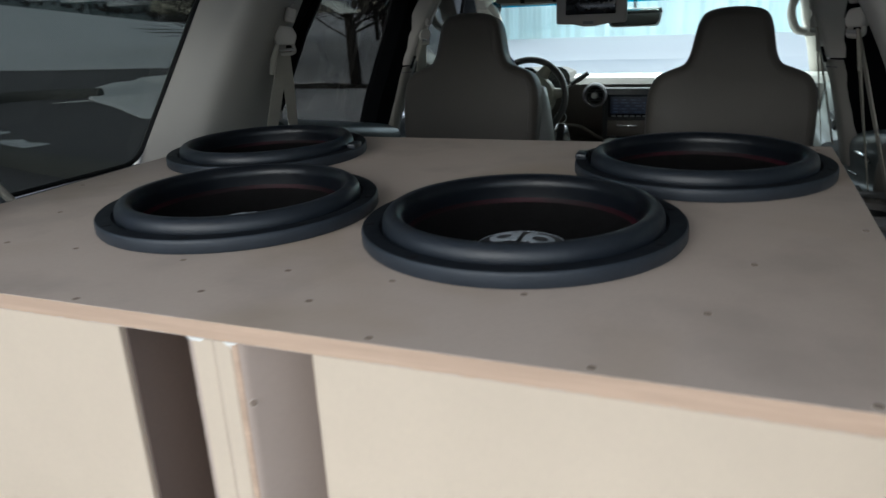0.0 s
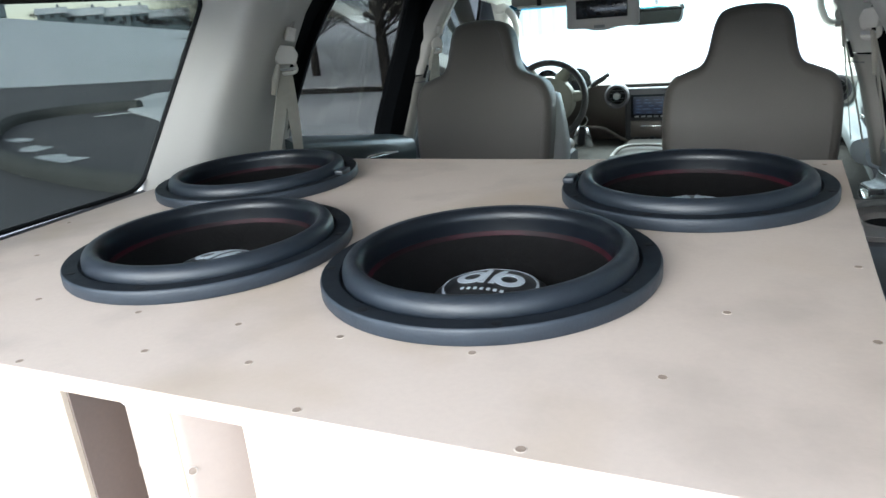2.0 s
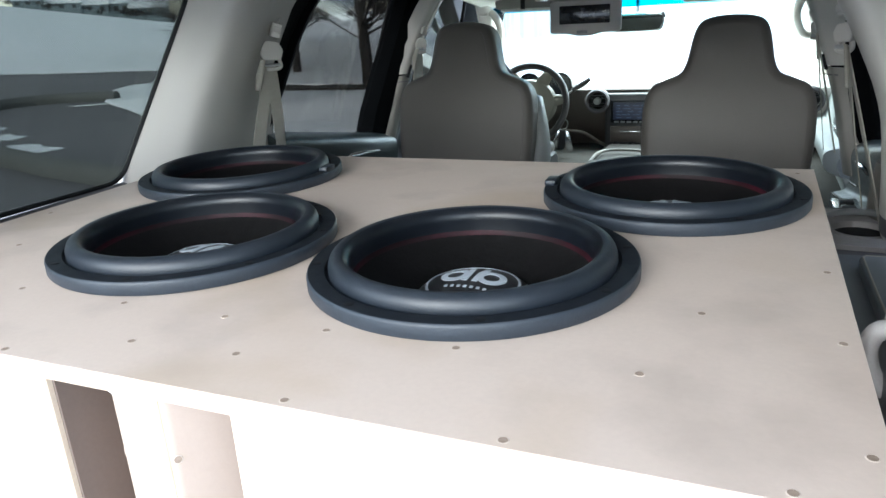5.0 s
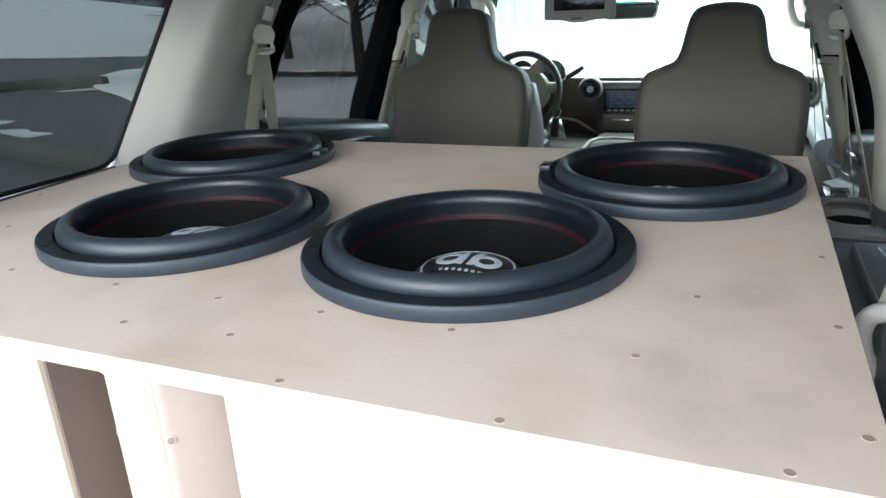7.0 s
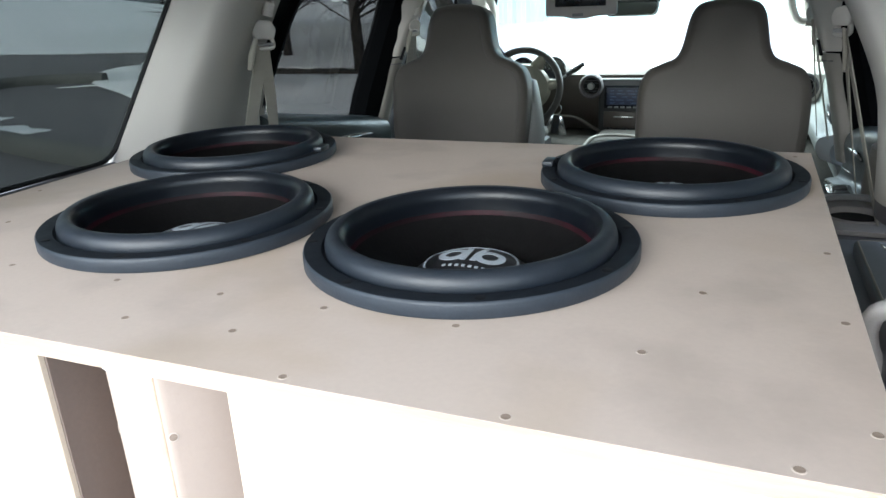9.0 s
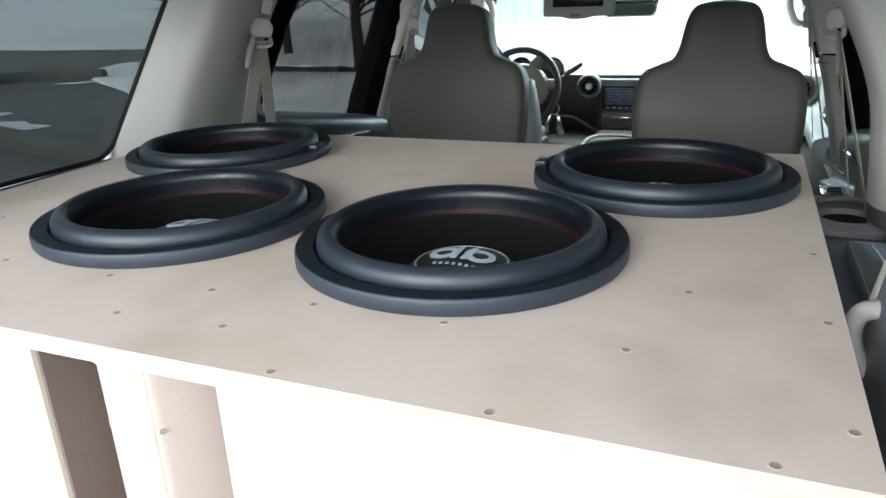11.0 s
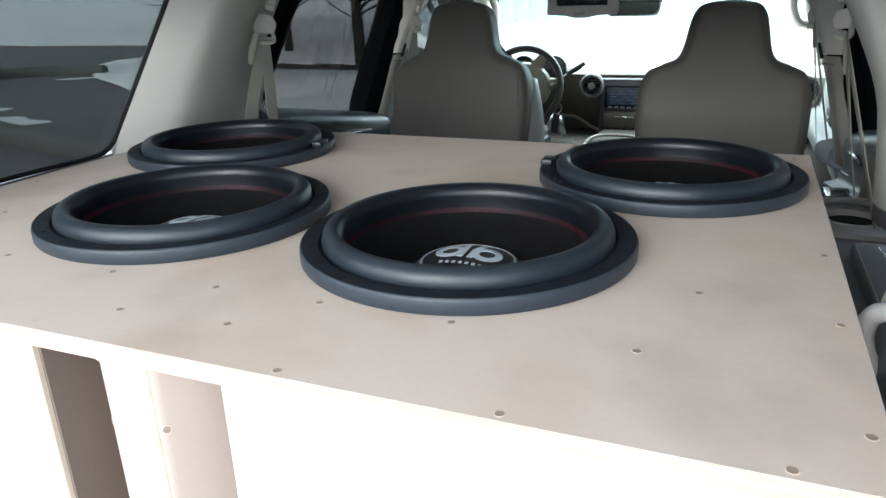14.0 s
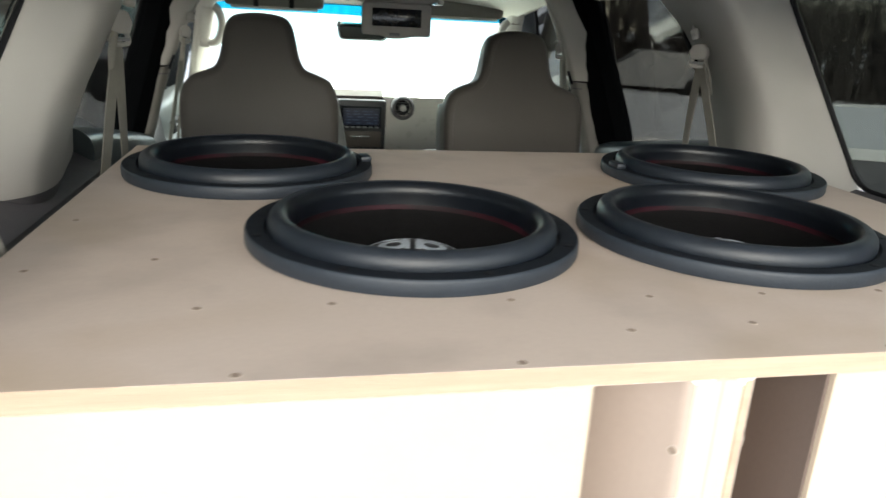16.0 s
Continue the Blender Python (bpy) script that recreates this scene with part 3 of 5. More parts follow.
def xw(z):
    """Half width of the cabin at the glass."""
    return XW0 - LEAN_W * (z - ZW0)


def y_quarter(z, s=-1):
    return (0.922 if s < 0 else 0.958) + 0.37 * (z - ZW0)


def y_door(z):
    return 1.458 + 0.45 * (z - 1.1) + 2.0 * max(0.0, z - 1.4) ** 2


def pillar_x(z, s=-1):
    """Half width at the middle pillar, which curls in towards the roof."""
    if s > 0:
        return float(np.interp(z, (0.90, 1.05, 1.19, 1.285, 1.41, 1.51, 1.62), (0.834, 0.804, 0.771, 0.743, 0.703, 0.661, 0.61)))
    return 0.860 - 0.25 * (z - 1.0) - 0.6 * max(0.0, z - 1.2) ** 2


def xdoor(z):
    """Half width at the door glass."""
    return 0.955 - 0.25 * (z - 1.1)


solo("floor", block((-0.93, -0.14, 0.56), (0.93, 3.95, FLOOR_Z)), CARPET, "dark grey carpeted car floor", "floor", kind="structure")


def roof_z(x, y):
    z = 1.655 if y < 1.4 else 1.655 - 0.045 * min(1, (y - 1.4) / 0.8)
    if y > 2.6:
        z -= 0.085 * ((y - 2.6) / 0.6) ** 1.6
    return z - 0.05 * (abs(x) / 0.82) ** 4


def headliner(lift=0.0, wide=1.0, thick=0.05):
    ys = [-0.14, 0.3, 0.7, 1.1, 1.4, 1.6, 1.8, 2.0, 2.2, 2.4, 2.6, 2.75, 2.9, 3.05, 3.2]
    xs = [-0.83, -0.79, -0.76, -0.7, -0.6, -0.45, -0.3, -0.15, 0, 0.15, 0.3, 0.45, 0.6, 0.7, 0.76, 0.79, 0.83]
    return shell([[(x * wide * (1 - 0.12 * max(0, y - 2.2)), y, roof_z(x, y) + lift) for x in xs] for y in ys], (0, 0, thick))


solo("ceiling", headliner(), HEADLINER, "beige cloth headliner of the car roof", "ceiling", kind="structure")
solo("roof", headliner(0.054, 1.04, 0.012), PAINT, "silver outer roof skin of the car", "roof", kind="structure")


def side_wall(s, name, word):
    root = thing(name, "beige plastic side of the car with " + word, "car side", kind="structure")
    # lower trim with the shelf under the rear quarter window
    prof = [(0.94, 1.125), (0.90, 1.10), (0.85, 1.072), (0.822, 1.060), (0.815, 1.054), (0.813, 1.036), (0.83, 1.030), (0.872, 1.026), (0.876, 0.990), (0.64, 0.985), (0.632, 0.97), (0.632, 0.76)]
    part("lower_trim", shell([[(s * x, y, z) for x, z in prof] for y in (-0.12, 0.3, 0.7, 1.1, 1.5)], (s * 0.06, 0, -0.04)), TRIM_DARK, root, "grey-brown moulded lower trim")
    # pillar between the quarter window and the rear door
    rows = []
    for k in range(18):
        z = 1.054 + 0.033 * k
        yw, yd = y_quarter(min(z, 1.59), s), 1.497 - 0.28 * max(0.0, z - 1.2)
        xd = float(np.interp(z, (1.05, 1.15, 1.25, 1.33, 1.40, 1.46, 1.51, 1.55, 1.59, 1.62), (0.895, 0.890, 0.872, 0.840, 0.795, 0.748, 0.708, 0.682, 0.662, 0.650) if s < 0 else (0.895, 0.880, 0.850, 0.805, 0.758, 0.702, 0.655, 0.620, 0.590, 0.570)))
        if s < 0:
            xr = min(float(np.interp(z, (1.05, 1.14, 1.17, 1.28, 1.37, 1.457, 1.60), (0.832, 0.817, 0.807, 0.764, 0.722, 0.684, 0.628))), xd - 0.03)
        else:
            xr = float(np.interp(z, (1.05, 1.14, 1.19, 1.23, 1.265, 1.305, 1.34, 1.395, 1.45, 1.60), (0.752, 0.748, 0.744, 0.740, 0.735, 0.723, 0.709, 0.684, 0.656, 0.575)))
        yr = float(np.interp(z, (1.05, 1.26, 1.37, 1.49, 1.60), (1.02, 1.055, 1.075, 1.10, 1.13)))
        x0 = xw(z) if z < 1.59 else xw(1.59) - 2.6 * (z - 1.59)
        line = smooth_line([(x0, yw, z), (x0 - 0.012, yw + 0.004, z), (x0 + (xr - x0) * 0.48, yw + (yr - yw) * 0.42, z), (x0 + (xr - x0) * 0.86, yw + (yr - yw) * 0.88, z), (xr, yr + 0.045, z), (xr + (xd - xr) * 0.05, yr + 0.13, z), (xr + (xd - xr) * 0.5, yr + (yd - yr) * 0.62, z), (xd, max(yw + 0.34, yd), z)], 4)
        rows.append([(s * p.x, p.y, p.z) for p in line])
    part("pillar_trim", shell(rows[1:], (s * 0.010, 0, 0)), TRIM, root, sharp=60)
    # lowest strip of the pillar cover, in the darker lower trim colour
    part("pillar_base", shell([[(x + s * 0.002, y, z) for x, y, z in r] for r in rows[:2]], (s * 0.010, 0, 0)), TRIM_DARK, root, "darker grey-brown lowest strip of the pillar cover", sharp=60)
    jamb = []
    for r in rows[::2]:
        z = r[0][2]
        a, c = Vector(r[-1]), Vector((s * (xdoor(z) - 0.02), max(r[-1][1] + 0.03, y_door(z) - 0.005), z))
        jamb.append([tuple(a + Vector((s * 0.004, -0.004, 0))), tuple(a.lerp(c, 0.4) + Vector((0, 0.008, 0))), tuple(c)])
    part("door_jamb", shell(jamb, (s * 0.006, -0.006, 0)), MATT_BLACK, root, "black door jamb and seal")
    part("window_header", shell([[(s * (xw(1.594) + 0.012), y, 1.594), (s * 0.768, y, 1.600), (s * 0.768, y, 1.63)] for y in (-0.14, 0.3, 0.7, 1.12)], (s * 0.05, 0, 0)), TRIM, root)
    # outer skin below and above the glass
    part("outer_panel", shell([[(s * 0.97, y, z) for z in (0.50, 0.8, 0.985)] for y in (-0.14, 1.2, 2.4, 3.95)], (s * 0.03, 0, 0)), PAINT, root)
    part("roof_rail", shell([[(s * ((0.855 - 0.02 * j) * (1 - 0.12 * max(0, y - 2.2))), y, 1.575 + 0.02 * j - 0.085 * (max(0, y - 2.6) / 0.6) ** 1.6) for j in range(3)] for y in (-0.14, 0.6, 1.2, 1.8, 2.4, 2.7, 2.96, 3.2)], (s * 0.05, 0, 0.01)), TRIM, root)
    rows = []
    for k in range(9):
        z = 0.99 + 0.62 * k / 8
        ye = 0.335 - 0.66 * (z - 1.2)
        dx = min(0.27, 3.0 * max(0.0, z - 1.38))
        rows.append([(s * (x + dx * (0.93 - x) / 0.29), y, z) for x, y in ((0.665, -0.13), (0.652, ye * 0.35 - 0.08), (0.64, ye - 0.05), (0.638, ye - 0.012), (0.650, ye), (0.70, ye + 0.015), (0.88, ye + 0.02))])
    part("rear_pillar_trim", shell(rows, (s * 0.03, -0.02, 0)), SLATE, root, "slate grey rear pillar cover", sharp=60)
    # pale tube paints the light caught by the rounded edge
    part("pillar_edge", tube([(s * (0.645 + min(0.27, 3.0 * max(0.0, z - 1.38)) * 0.98), 0.335 - 0.66 * (z - 1.2), z) for z in (0.99, 1.1, 1.2, 1.3, 1.37, 1.42, 1.5, 1.6)], 0.009, 10), BELT, root, "rounded pillar edge, pale for its highlight")
    hook = smooth_line([(0.652, 0.30, 1.205), (0.640, 0.312, 1.196), (0.628, 0.322, 1.186), (0.624, 0.328, 1.165), (0.630, 0.330, 1.140), (0.645, 0.332, 1.12)], 3) if s > 0 else smooth_line([(0.655, 0.30, 1.205), (0.645, 0.312, 1.196), (0.640, 0.322, 1.165), (0.646, 0.330, 1.12)], 3)
    part("trim_hook", tube([(s * p.x, p.y, p.z) for p in hook], 0.0095, 10), TRIM_MID, root, "beige trim corner")
    foot = [(0.850, 1.30), (0.806, 1.335), (0.778, 1.385), (0.776, 1.43), (0.800, 1.475), (0.85, 1.49)]
    part("pillar_foot", shell([[(s * (p.x + 0.12 * max(0, z - 1.06)), p.y, z) for p in smooth_line([(x, y, 0) for x, y in foot], 3)] for z in ((0.990, 1.03, 1.06, 1.09, 1.12) if s > 0 else (0.990, 1.01, 1.03, 1.05))], (s * 0.012, 0, 0)), TRIM_TAUPE, root, "taupe foot of the rear pillar", sharp=60)
    # door panels under the glass
    door = [(p.x, p.z) for p in smooth_line([(0.95, 0, 1.143), (0.915, 0, 1.152), (0.875, 0, 1.148), (0.846, 0, 1.128), (0.836, 0, 1.09), (0.845, 0, 1.03), (0.838, 0, 0.985), (0.805, 0, 0.972), (0.796, 0, 0.955), (0.80, 0, 0.92), (0.855, 0, 0.89), (0.87, 0, 0.7)], 4)]
    rows = [[(s * x, y, z - 0.18 * max(0, (y - 1.5))) for x, z in door] for y in (1.46, 1.58, 1.7, 1.8, 1.9, 2.0, 2.1, 2.2, 2.28)]
    part("rear_door_panel", shell(rows, (s * 0.05, 0, -0.02)), DOOR_TRIM, root, "slate grey door panel with armrest")
    door = [(p.x, p.z) for p in smooth_line([(0.93, 0, 1.078), (0.895, 0, 1.08), (0.868, 0, 1.06), (0.855, 0, 1.0), (0.842, 0, 0.945), (0.79, 0, 0.925), (0.78, 0, 0.89), (0.80, 0, 0.85), (0.86, 0, 0.81), (0.87, 0, 0.6)], 4)]
    rows = [[(s * x, y, z) for x, z in door] for y in (2.5, 2.65, 2.8, 2.95, 3.1, 3.3, 3.5)]
    part("front_door_panel", shell(rows, (s * 0.05, 0, -0.02)), DOOR_PALE, root, "pale grey front door panel")
    # middle pillar
    rows = []
    for k in range(9):
        z = 0.9 + 0.7 * k / 8
        y0 = 2.245 + 0.20 * (z - 1.0)
        x0 = pillar_x(z, s)
        back = 0.014 if s < 0 else float(np.interp(z, (1.02, 1.18, 1.31, 1.43, 1.53), (0.030, 0.042, 0.048, 0.044, 0.028)))
        line = smooth_line([(x0 + back, y0 - 0.006 - 0.2 * (back - 0.014), z), (x0 + 0.002, y0 - 0.003, z), (x0 - 0.008, y0 + 0.010, z), (x0 - 0.014, y0 + 0.032, z), (x0 - 0.010, y0 + 0.055, z), (x0 + 0.04, y0 + 0.064, z)], 3)
        rows.append([(s * p.x, p.y, p.z) for p in line])
    part("middle_pillar_trim", shell(rows[4:], (s * 0.05, 0, 0)), TRIM, root, sharp=60)
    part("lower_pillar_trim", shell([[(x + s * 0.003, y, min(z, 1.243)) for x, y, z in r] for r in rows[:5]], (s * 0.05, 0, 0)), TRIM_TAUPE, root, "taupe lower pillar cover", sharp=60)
    part("pillar_flank", shell([[(s * (pillar_x(z, s) + d), 2.245 + 0.2 * (z - 1.0) + e, z) for d, e in ((0.004, 0.066), (0.010, 0.11), (0.03, 0.165))] for z in (0.9, 1.1, 1.3, 1.5, 1.6)], (s * 0.02, 0, 0)), TRIM_DARK, root, "dark pillar flank")
    slide = [(s * (pillar_x(z, s) - 0.014), 2.245 + 0.2 * (z - 1.0) + 0.032, z) for z in (1.30, 1.36, 1.42, 1.48, 1.54)]
    part("height_rail", tube(slide, 0.010, 8, flat=0.6), TRIM, root, "raised belt height rail")
    part("rail_slot", tube([(s * (pillar_x(z, s) - 0.0155), 2.245 + 0.2 * (z - 1.0) + 0.022, z) for z in (1.235, 1.26, 1.285)], 0.006, 6), BLACK, root, "dark slot in the pillar cover")
    part("pillar_joint", tube([(s * (pillar_x(1.22, s) + d), 2.289 + e, 1.22) for d, e in ((0.012, -0.008), (-0.009, 0.010), (-0.0155, 0.032), (-0.010, 0.057))], 0.0022, 6), TRIM_DARK, root, "dark joint of the pillar cover")
    rows = []
    for k in range(9):
        z = 0.95 + 0.66 * k / 8
        x0 = 0.905 - 0.25 * (z - 1.0)
        yo = 2.165 + 0.34 * max(0.0, z - 1.08)
        rows.append([(s * (x0 + 0.05), yo, z), (s * (x0 + 0.03), yo + 0.005, z), (s * x0, yo + 0.012, z), (s * (x0 - 0.012), yo + 0.035, z), (s * pillar_x(z, s), max(yo + 0.06, 2.27 + 0.2 * (z - 1.0)), z)])
    part("door_frame", shell(rows, (s * 0.03, 0.02, 0)), MATT_BLACK, root, "black painted door frame")
    rows = []
    for k in range(7):
        z = 1.06 + 0.53 * k / 6
        rows.append([(s * (xdoor(z) - 0.055), y_door(z) - 0.01, z), (s * (xdoor(z) - 0.045), y_door(z) + 0.02, z), (s * (xdoor(z) - 0.005), y_door(z) + 0.05, z)])
    part("door_seal", shell(rows, (s * 0.02, -0.02, 0)), MATT_BLACK, root, "black rubber door seal")
    part("sail_panel", shell([[(s * (xdoor(z) + 0.006), y, z) for z in (1.02, 1.2, 1.4, 1.56)] for y in (3.19, 3.5, 3.93)], (s * 0.02, 0, 0)), MATT_BLACK, root, "black front corner of the door frame")
    # rear door handle in its recess
    well = [(-s * (y - 2.0), z - 0.93) for y, z in ((2.215, 0.965), (1.80, 1.030), (1.76, 1.0), (1.85, 0.905), (2.225, 0.868))]
    part("handle_recess", cushion(rounded(well if s > 0 else well[::-1], 0.02), 0.03, 0.006, 3), BLACK, root, "dark handle recess").matrix_local = pose(s * 0.846, 2.0, 0.93, 0, 0, -s * 90)
    part("door_lever", tube([(s * x, y, z) for x, y, z in ((0.832, 1.83, 0.995), (0.826, 1.87, 1.003), (0.826, 1.99, 0.992), (0.832, 2.10, 0.975))], (0.004, 0.0065, 0.0065, 0.004), 8), CHROME, root, "bright door lever")
    part("lever_edge", tube([(s * x, y, z) for x, y, z in ((0.828, 1.98, 0.925), (0.826, 2.06, 0.914), (0.83, 2.14, 0.903))], 0.004, 6), CHROME, root, "bright lower edge of the lever")
    part("armrest_strip", tube([(s * 0.799, y, 0.966 - 0.18 * (y - 1.5)) for y in (1.5, 1.7, 1.9, 2.1, 2.26)], 0.0045, 6), CHROME, root, "bright armrest strip")
    part("front_switch_panel", block((s * 0.836, 2.66, 0.945), (s * 0.858, 2.84, 1.0), 0.008, 2), BLACK_PLASTIC, root, "black switch panel of the front door")
    part("front_lever", block((s * 0.828, 2.70, 0.965), (s * 0.840, 2.78, 0.980), 0.004, 2), CHROME, root, "bright front door lever")
    part("switch_plate", block((s * 0.735, 1.52, 0.938), (s * 0.80, 1.74, 0.950), 0.005, 2), CHROME, root, "bright glossy switch plate")
    for k in range(3):
        part("switch", block((s * 0.750, 1.55 + 0.06 * k, 0.949), (s * 0.785, 1.586 + 0.06 * k, 0.957), 0.003, 2), BLACK_PLASTIC, root, "black window switch")
    # windscreen pillar
    rows = []
    for k in range(7):
        t = k / 6
        z, y = 1.54 - 0.48 * t, 3.13 + 0.56 * t
        xi, xo = 0.70 + 0.15 * t, 0.765 + 0.15 * t
        rows.append([(s * xi, y + 0.03, z), (s * (xi * 0.7 + xo * 0.3 - 0.012), y - 0.02, z), (s * (xi * 0.3 + xo * 0.7), y - 0.03, z), (s * xo, y - 0.02, z)])
    part("pillar_cover", shell(rows, (s * 0.01, 0.04, 0)), TRIM, root, sharp=60)
    part("windscreen_pillar", tube([(s * 0.735, 3.14, 1.53), (s * 0.775, 3.33, 1.38), (s * 0.83, 3.52, 1.23), (s * 0.88, 3.72, 1.06)], 0.045, 10), TRIM, root)
    return root


wall_left = side_wall(-1, "wall_left", "tinted windows over the driver's side")
wall_right = side_wall(1, "wall_right", "tinted windows over the passenger side")


def window(name, s, corners, mat, label, half, seal=0.006):
    """A pane with its black seal; corners as (y, z), on the leaning side of the cabin."""
    root = thing(name, label, "window", kind="structure")
    pts = [(s * (half(z) + 0.004), y, z) for y, z in corners]
    b = bmesh.new()
    v = [b.verts.new(p) for p in pts]
    w = [b.verts.new((p[0] + s * 0.004, p[1], p[2])) for p in pts]
    b.faces.new(v)
    b.faces.new(w[::-1])
    for i in range(len(v)):
        b.faces.new((v[i], v[(i + 1) % len(v)], w[(i + 1) % len(v)], w[i]))
    part("pane", b, mat, root).visible_shadow = False
    loop = pts + pts[:2]
    part("seal", tube([(x - s * 0.004, y, z) for x, y, z in loop], seal, 6), BLACK, root, "black rubber seal")
    return root


reardoor = rounded([(1.43, 1.15), (2.19, 1.02), (2.34, 1.59), (1.72, 1.60)], 0.03)
frontdoor = rounded([(2.38, 1.04), (3.24, 1.04), (3.20, 1.54), (2.46, 1.60)], 0.03)
n = 1
for s in (-1, 1):
    quarter = rounded([(0.10, 1.14), (y_quarter(1.127, s), 1.127), (y_quarter(1.582, s), 1.582), (0.12, 1.597)], 0.05)
    for c, mat, label, half in ((quarter, GLASS_DARK, "dark tinted rear quarter window with black seal", xw), (reardoor, GLASS_DOOR, "dark tinted rear door window", xdoor), (frontdoor, GLASS_SIDE, "dark tinted front door window", xdoor)):
        window("window_%d" % n, s, c, mat, label, half)
        n += 1


def windscreen():
    root = thing("window_7", "clear windscreen with a blue band along the top", "window", kind="structure")
    def at(u, t):
        return (u * (0.715 + 0.15 * t), 3.19 + 0.50 * t + 0.05 * (1 - u * u), 1.497 - 0.43 * t)
    us = [-1 + k / 5 for k in range(11)]
    part("blue_band", shell([[at(u, t) for u in us] for t in (0, 0.04, 0.07, 0.10)], (0, 0.004, 0.004)), GLASS_BAND, root, "translucent blue sun band")
    part("pane", shell([[at(u, t) for u in us] for t in (0.10, 0.3, 0.6, 1.0)], (0, 0.004, 0.004)), GLASS_FRONT, root)
    part("header_trim", shell([[(0.74 * u, 3.14 + 0.03 * t + 0.05 * (1 - u * u), 1.53 - 0.016 * t) for u in us] for t in (0, 1, 2)], (0, 0.03, 0.01)), TRIM, root)
    return root


windscreen()
solo("wall_front", block((-0.93, 3.74, 0.5), (0.93, 3.95, 1.06), 0.02), PAINT, "plain bulkhead under the windscreen", "bulkhead", kind="structure")


# never in view: added to block the upper sky over the box
solo("tailgate", shell([[(x, y, z - 0.02 * (abs(x) / 0.78) ** 4) for x in (-0.78, -0.72, -0.4, 0, 0.4, 0.72, 0.78)] for y, z in ((-0.145, 1.71), (-0.25, 1.79), (-0.5, 1.90), (-0.8, 1.99), (-1.05, 2.04))], (0, 0, 0.05)), TRIM, "unseen raised tailgate, added to shade the car's open rear", "tailgate", kind="structure")

def door_mirror(s):
    root = thing("door_mirror", "black outside mirror on the front door", "mirror", "door mirrors", at=(s * 1.02, 3.26, 1.085))
    out = rounded([(0.04, -0.10), (0.27, -0.09), (0.31, -0.02), (0.30, 0.09), (0.22, 0.115), (0.05, 0.105)], 0.03)
    part("housing", cushion([(s * x, z) for x, z in out], 0.13, 0.03, 4), BLACK_PLASTIC, root)
    part("glass", cushion([(s * (0.17 + (x - 0.17) * 0.88), z * 0.85) for x, z in out], 0.004, 0.001, 1), WINDOW_FAR, root, "dark mirror glass").location.y = -0.004
    part("arm", block((-s * 0.06, 0.03, -0.07), (s * 0.06, 0.10, -0.01), 0.015, 2), BLACK_PLASTIC, root)


door_mirror(-1)
door_mirror(1)


def car_wheel(x, y):
    root = thing("wheel", "black tyre under the car", "wheel", "car wheels", at=(x, y, 0.279))
    tyre = lathe([(0.17, -0.10), (0.25, -0.10), (0.277, -0.08), (0.28, 0.0), (0.277, 0.08), (0.25, 0.10), (0.17, 0.10)], 40, True)
    tyre.transform(pose(0, 0, 0, 0, 90, 0))
    part("tyre", tyre, BLACK, root)
    rim = lathe([(0, -0.05), (0.06, -0.06), (0.16, -0.05), (0.172, -0.09), (0.172, 0.09), (0.16, 0.05), (0.06, 0.06), (0, 0.05)], 32)
    rim.transform(pose(0, 0, 0, 0, 90, 0))
    part("rim", rim, SILVER, root)


for x in (-0.86, 0.86):
    for y in (0.75, 3.45):
        car_wheel(x, y)

# ---- headliner fittings ----
def headliner_recess(x0, x1):
    ys = [1.27, 1.30, 1.36, 1.5, 1.65, 1.8, 1.9, 1.97, 2.03, 2.07]
    rows = []
    for y in ys:
        out = x1 * (0.72 + 0.28 * min(1.0, max(0.0, (y - 1.27) / 0.55))) * (1 - 0.16 * max(0.0, (y - 1.93) / 0.14) ** 2)
        rows.append([(x0 + (out - x0) * k / 5, y, roof_z(x0 + (out - x0) * k / 5, y) - 0.010) for k in range(6)])
    root = thing("headliner_panel", "headliner panel darkened for the shade of a recess", "roof panel", "roof panels")
    # darker cloth colour stands for the shade in the roof's recess
    part("cloth", shell(rows, (0, 0, 0.008)), HEADLINER_DARK, root)
    rim = [r[0] for r in rows] + rows[-1][1:-1] + [r[-1] for r in rows[::-1]]
    part("edge_piping", tube(rim, 0.005, 6), HEADLINER, root, "pale rolled edge")
    return root


headliner_recess(-0.21, -0.66)
headliner_recess(0.21, 0.66)


def coat_hook(s):
    x, y = s * 0.525, 1.47
    root = thing("coat_hook", "small dark coat hook folded against the headliner", "hook", "coat hooks", at=(x, y, roof_z(x, y)))
    part("plate", block((-0.016, -0.03, -0.010), (0.016, 0.03, 0.0), 0.004, 2), HEADLINER_DARK, root)
    part("loop", tube(smooth_line([(-0.010, -0.02, -0.010), (-0.012, 0.0, -0.024), (0.0, 0.02, -0.028), (0.012, 0.0, -0.024), (0.010, -0.02, -0.010)], 4), 0.004, 6), BLACK_PLASTIC, root)


coat_hook(-1)
coat_hook(1)


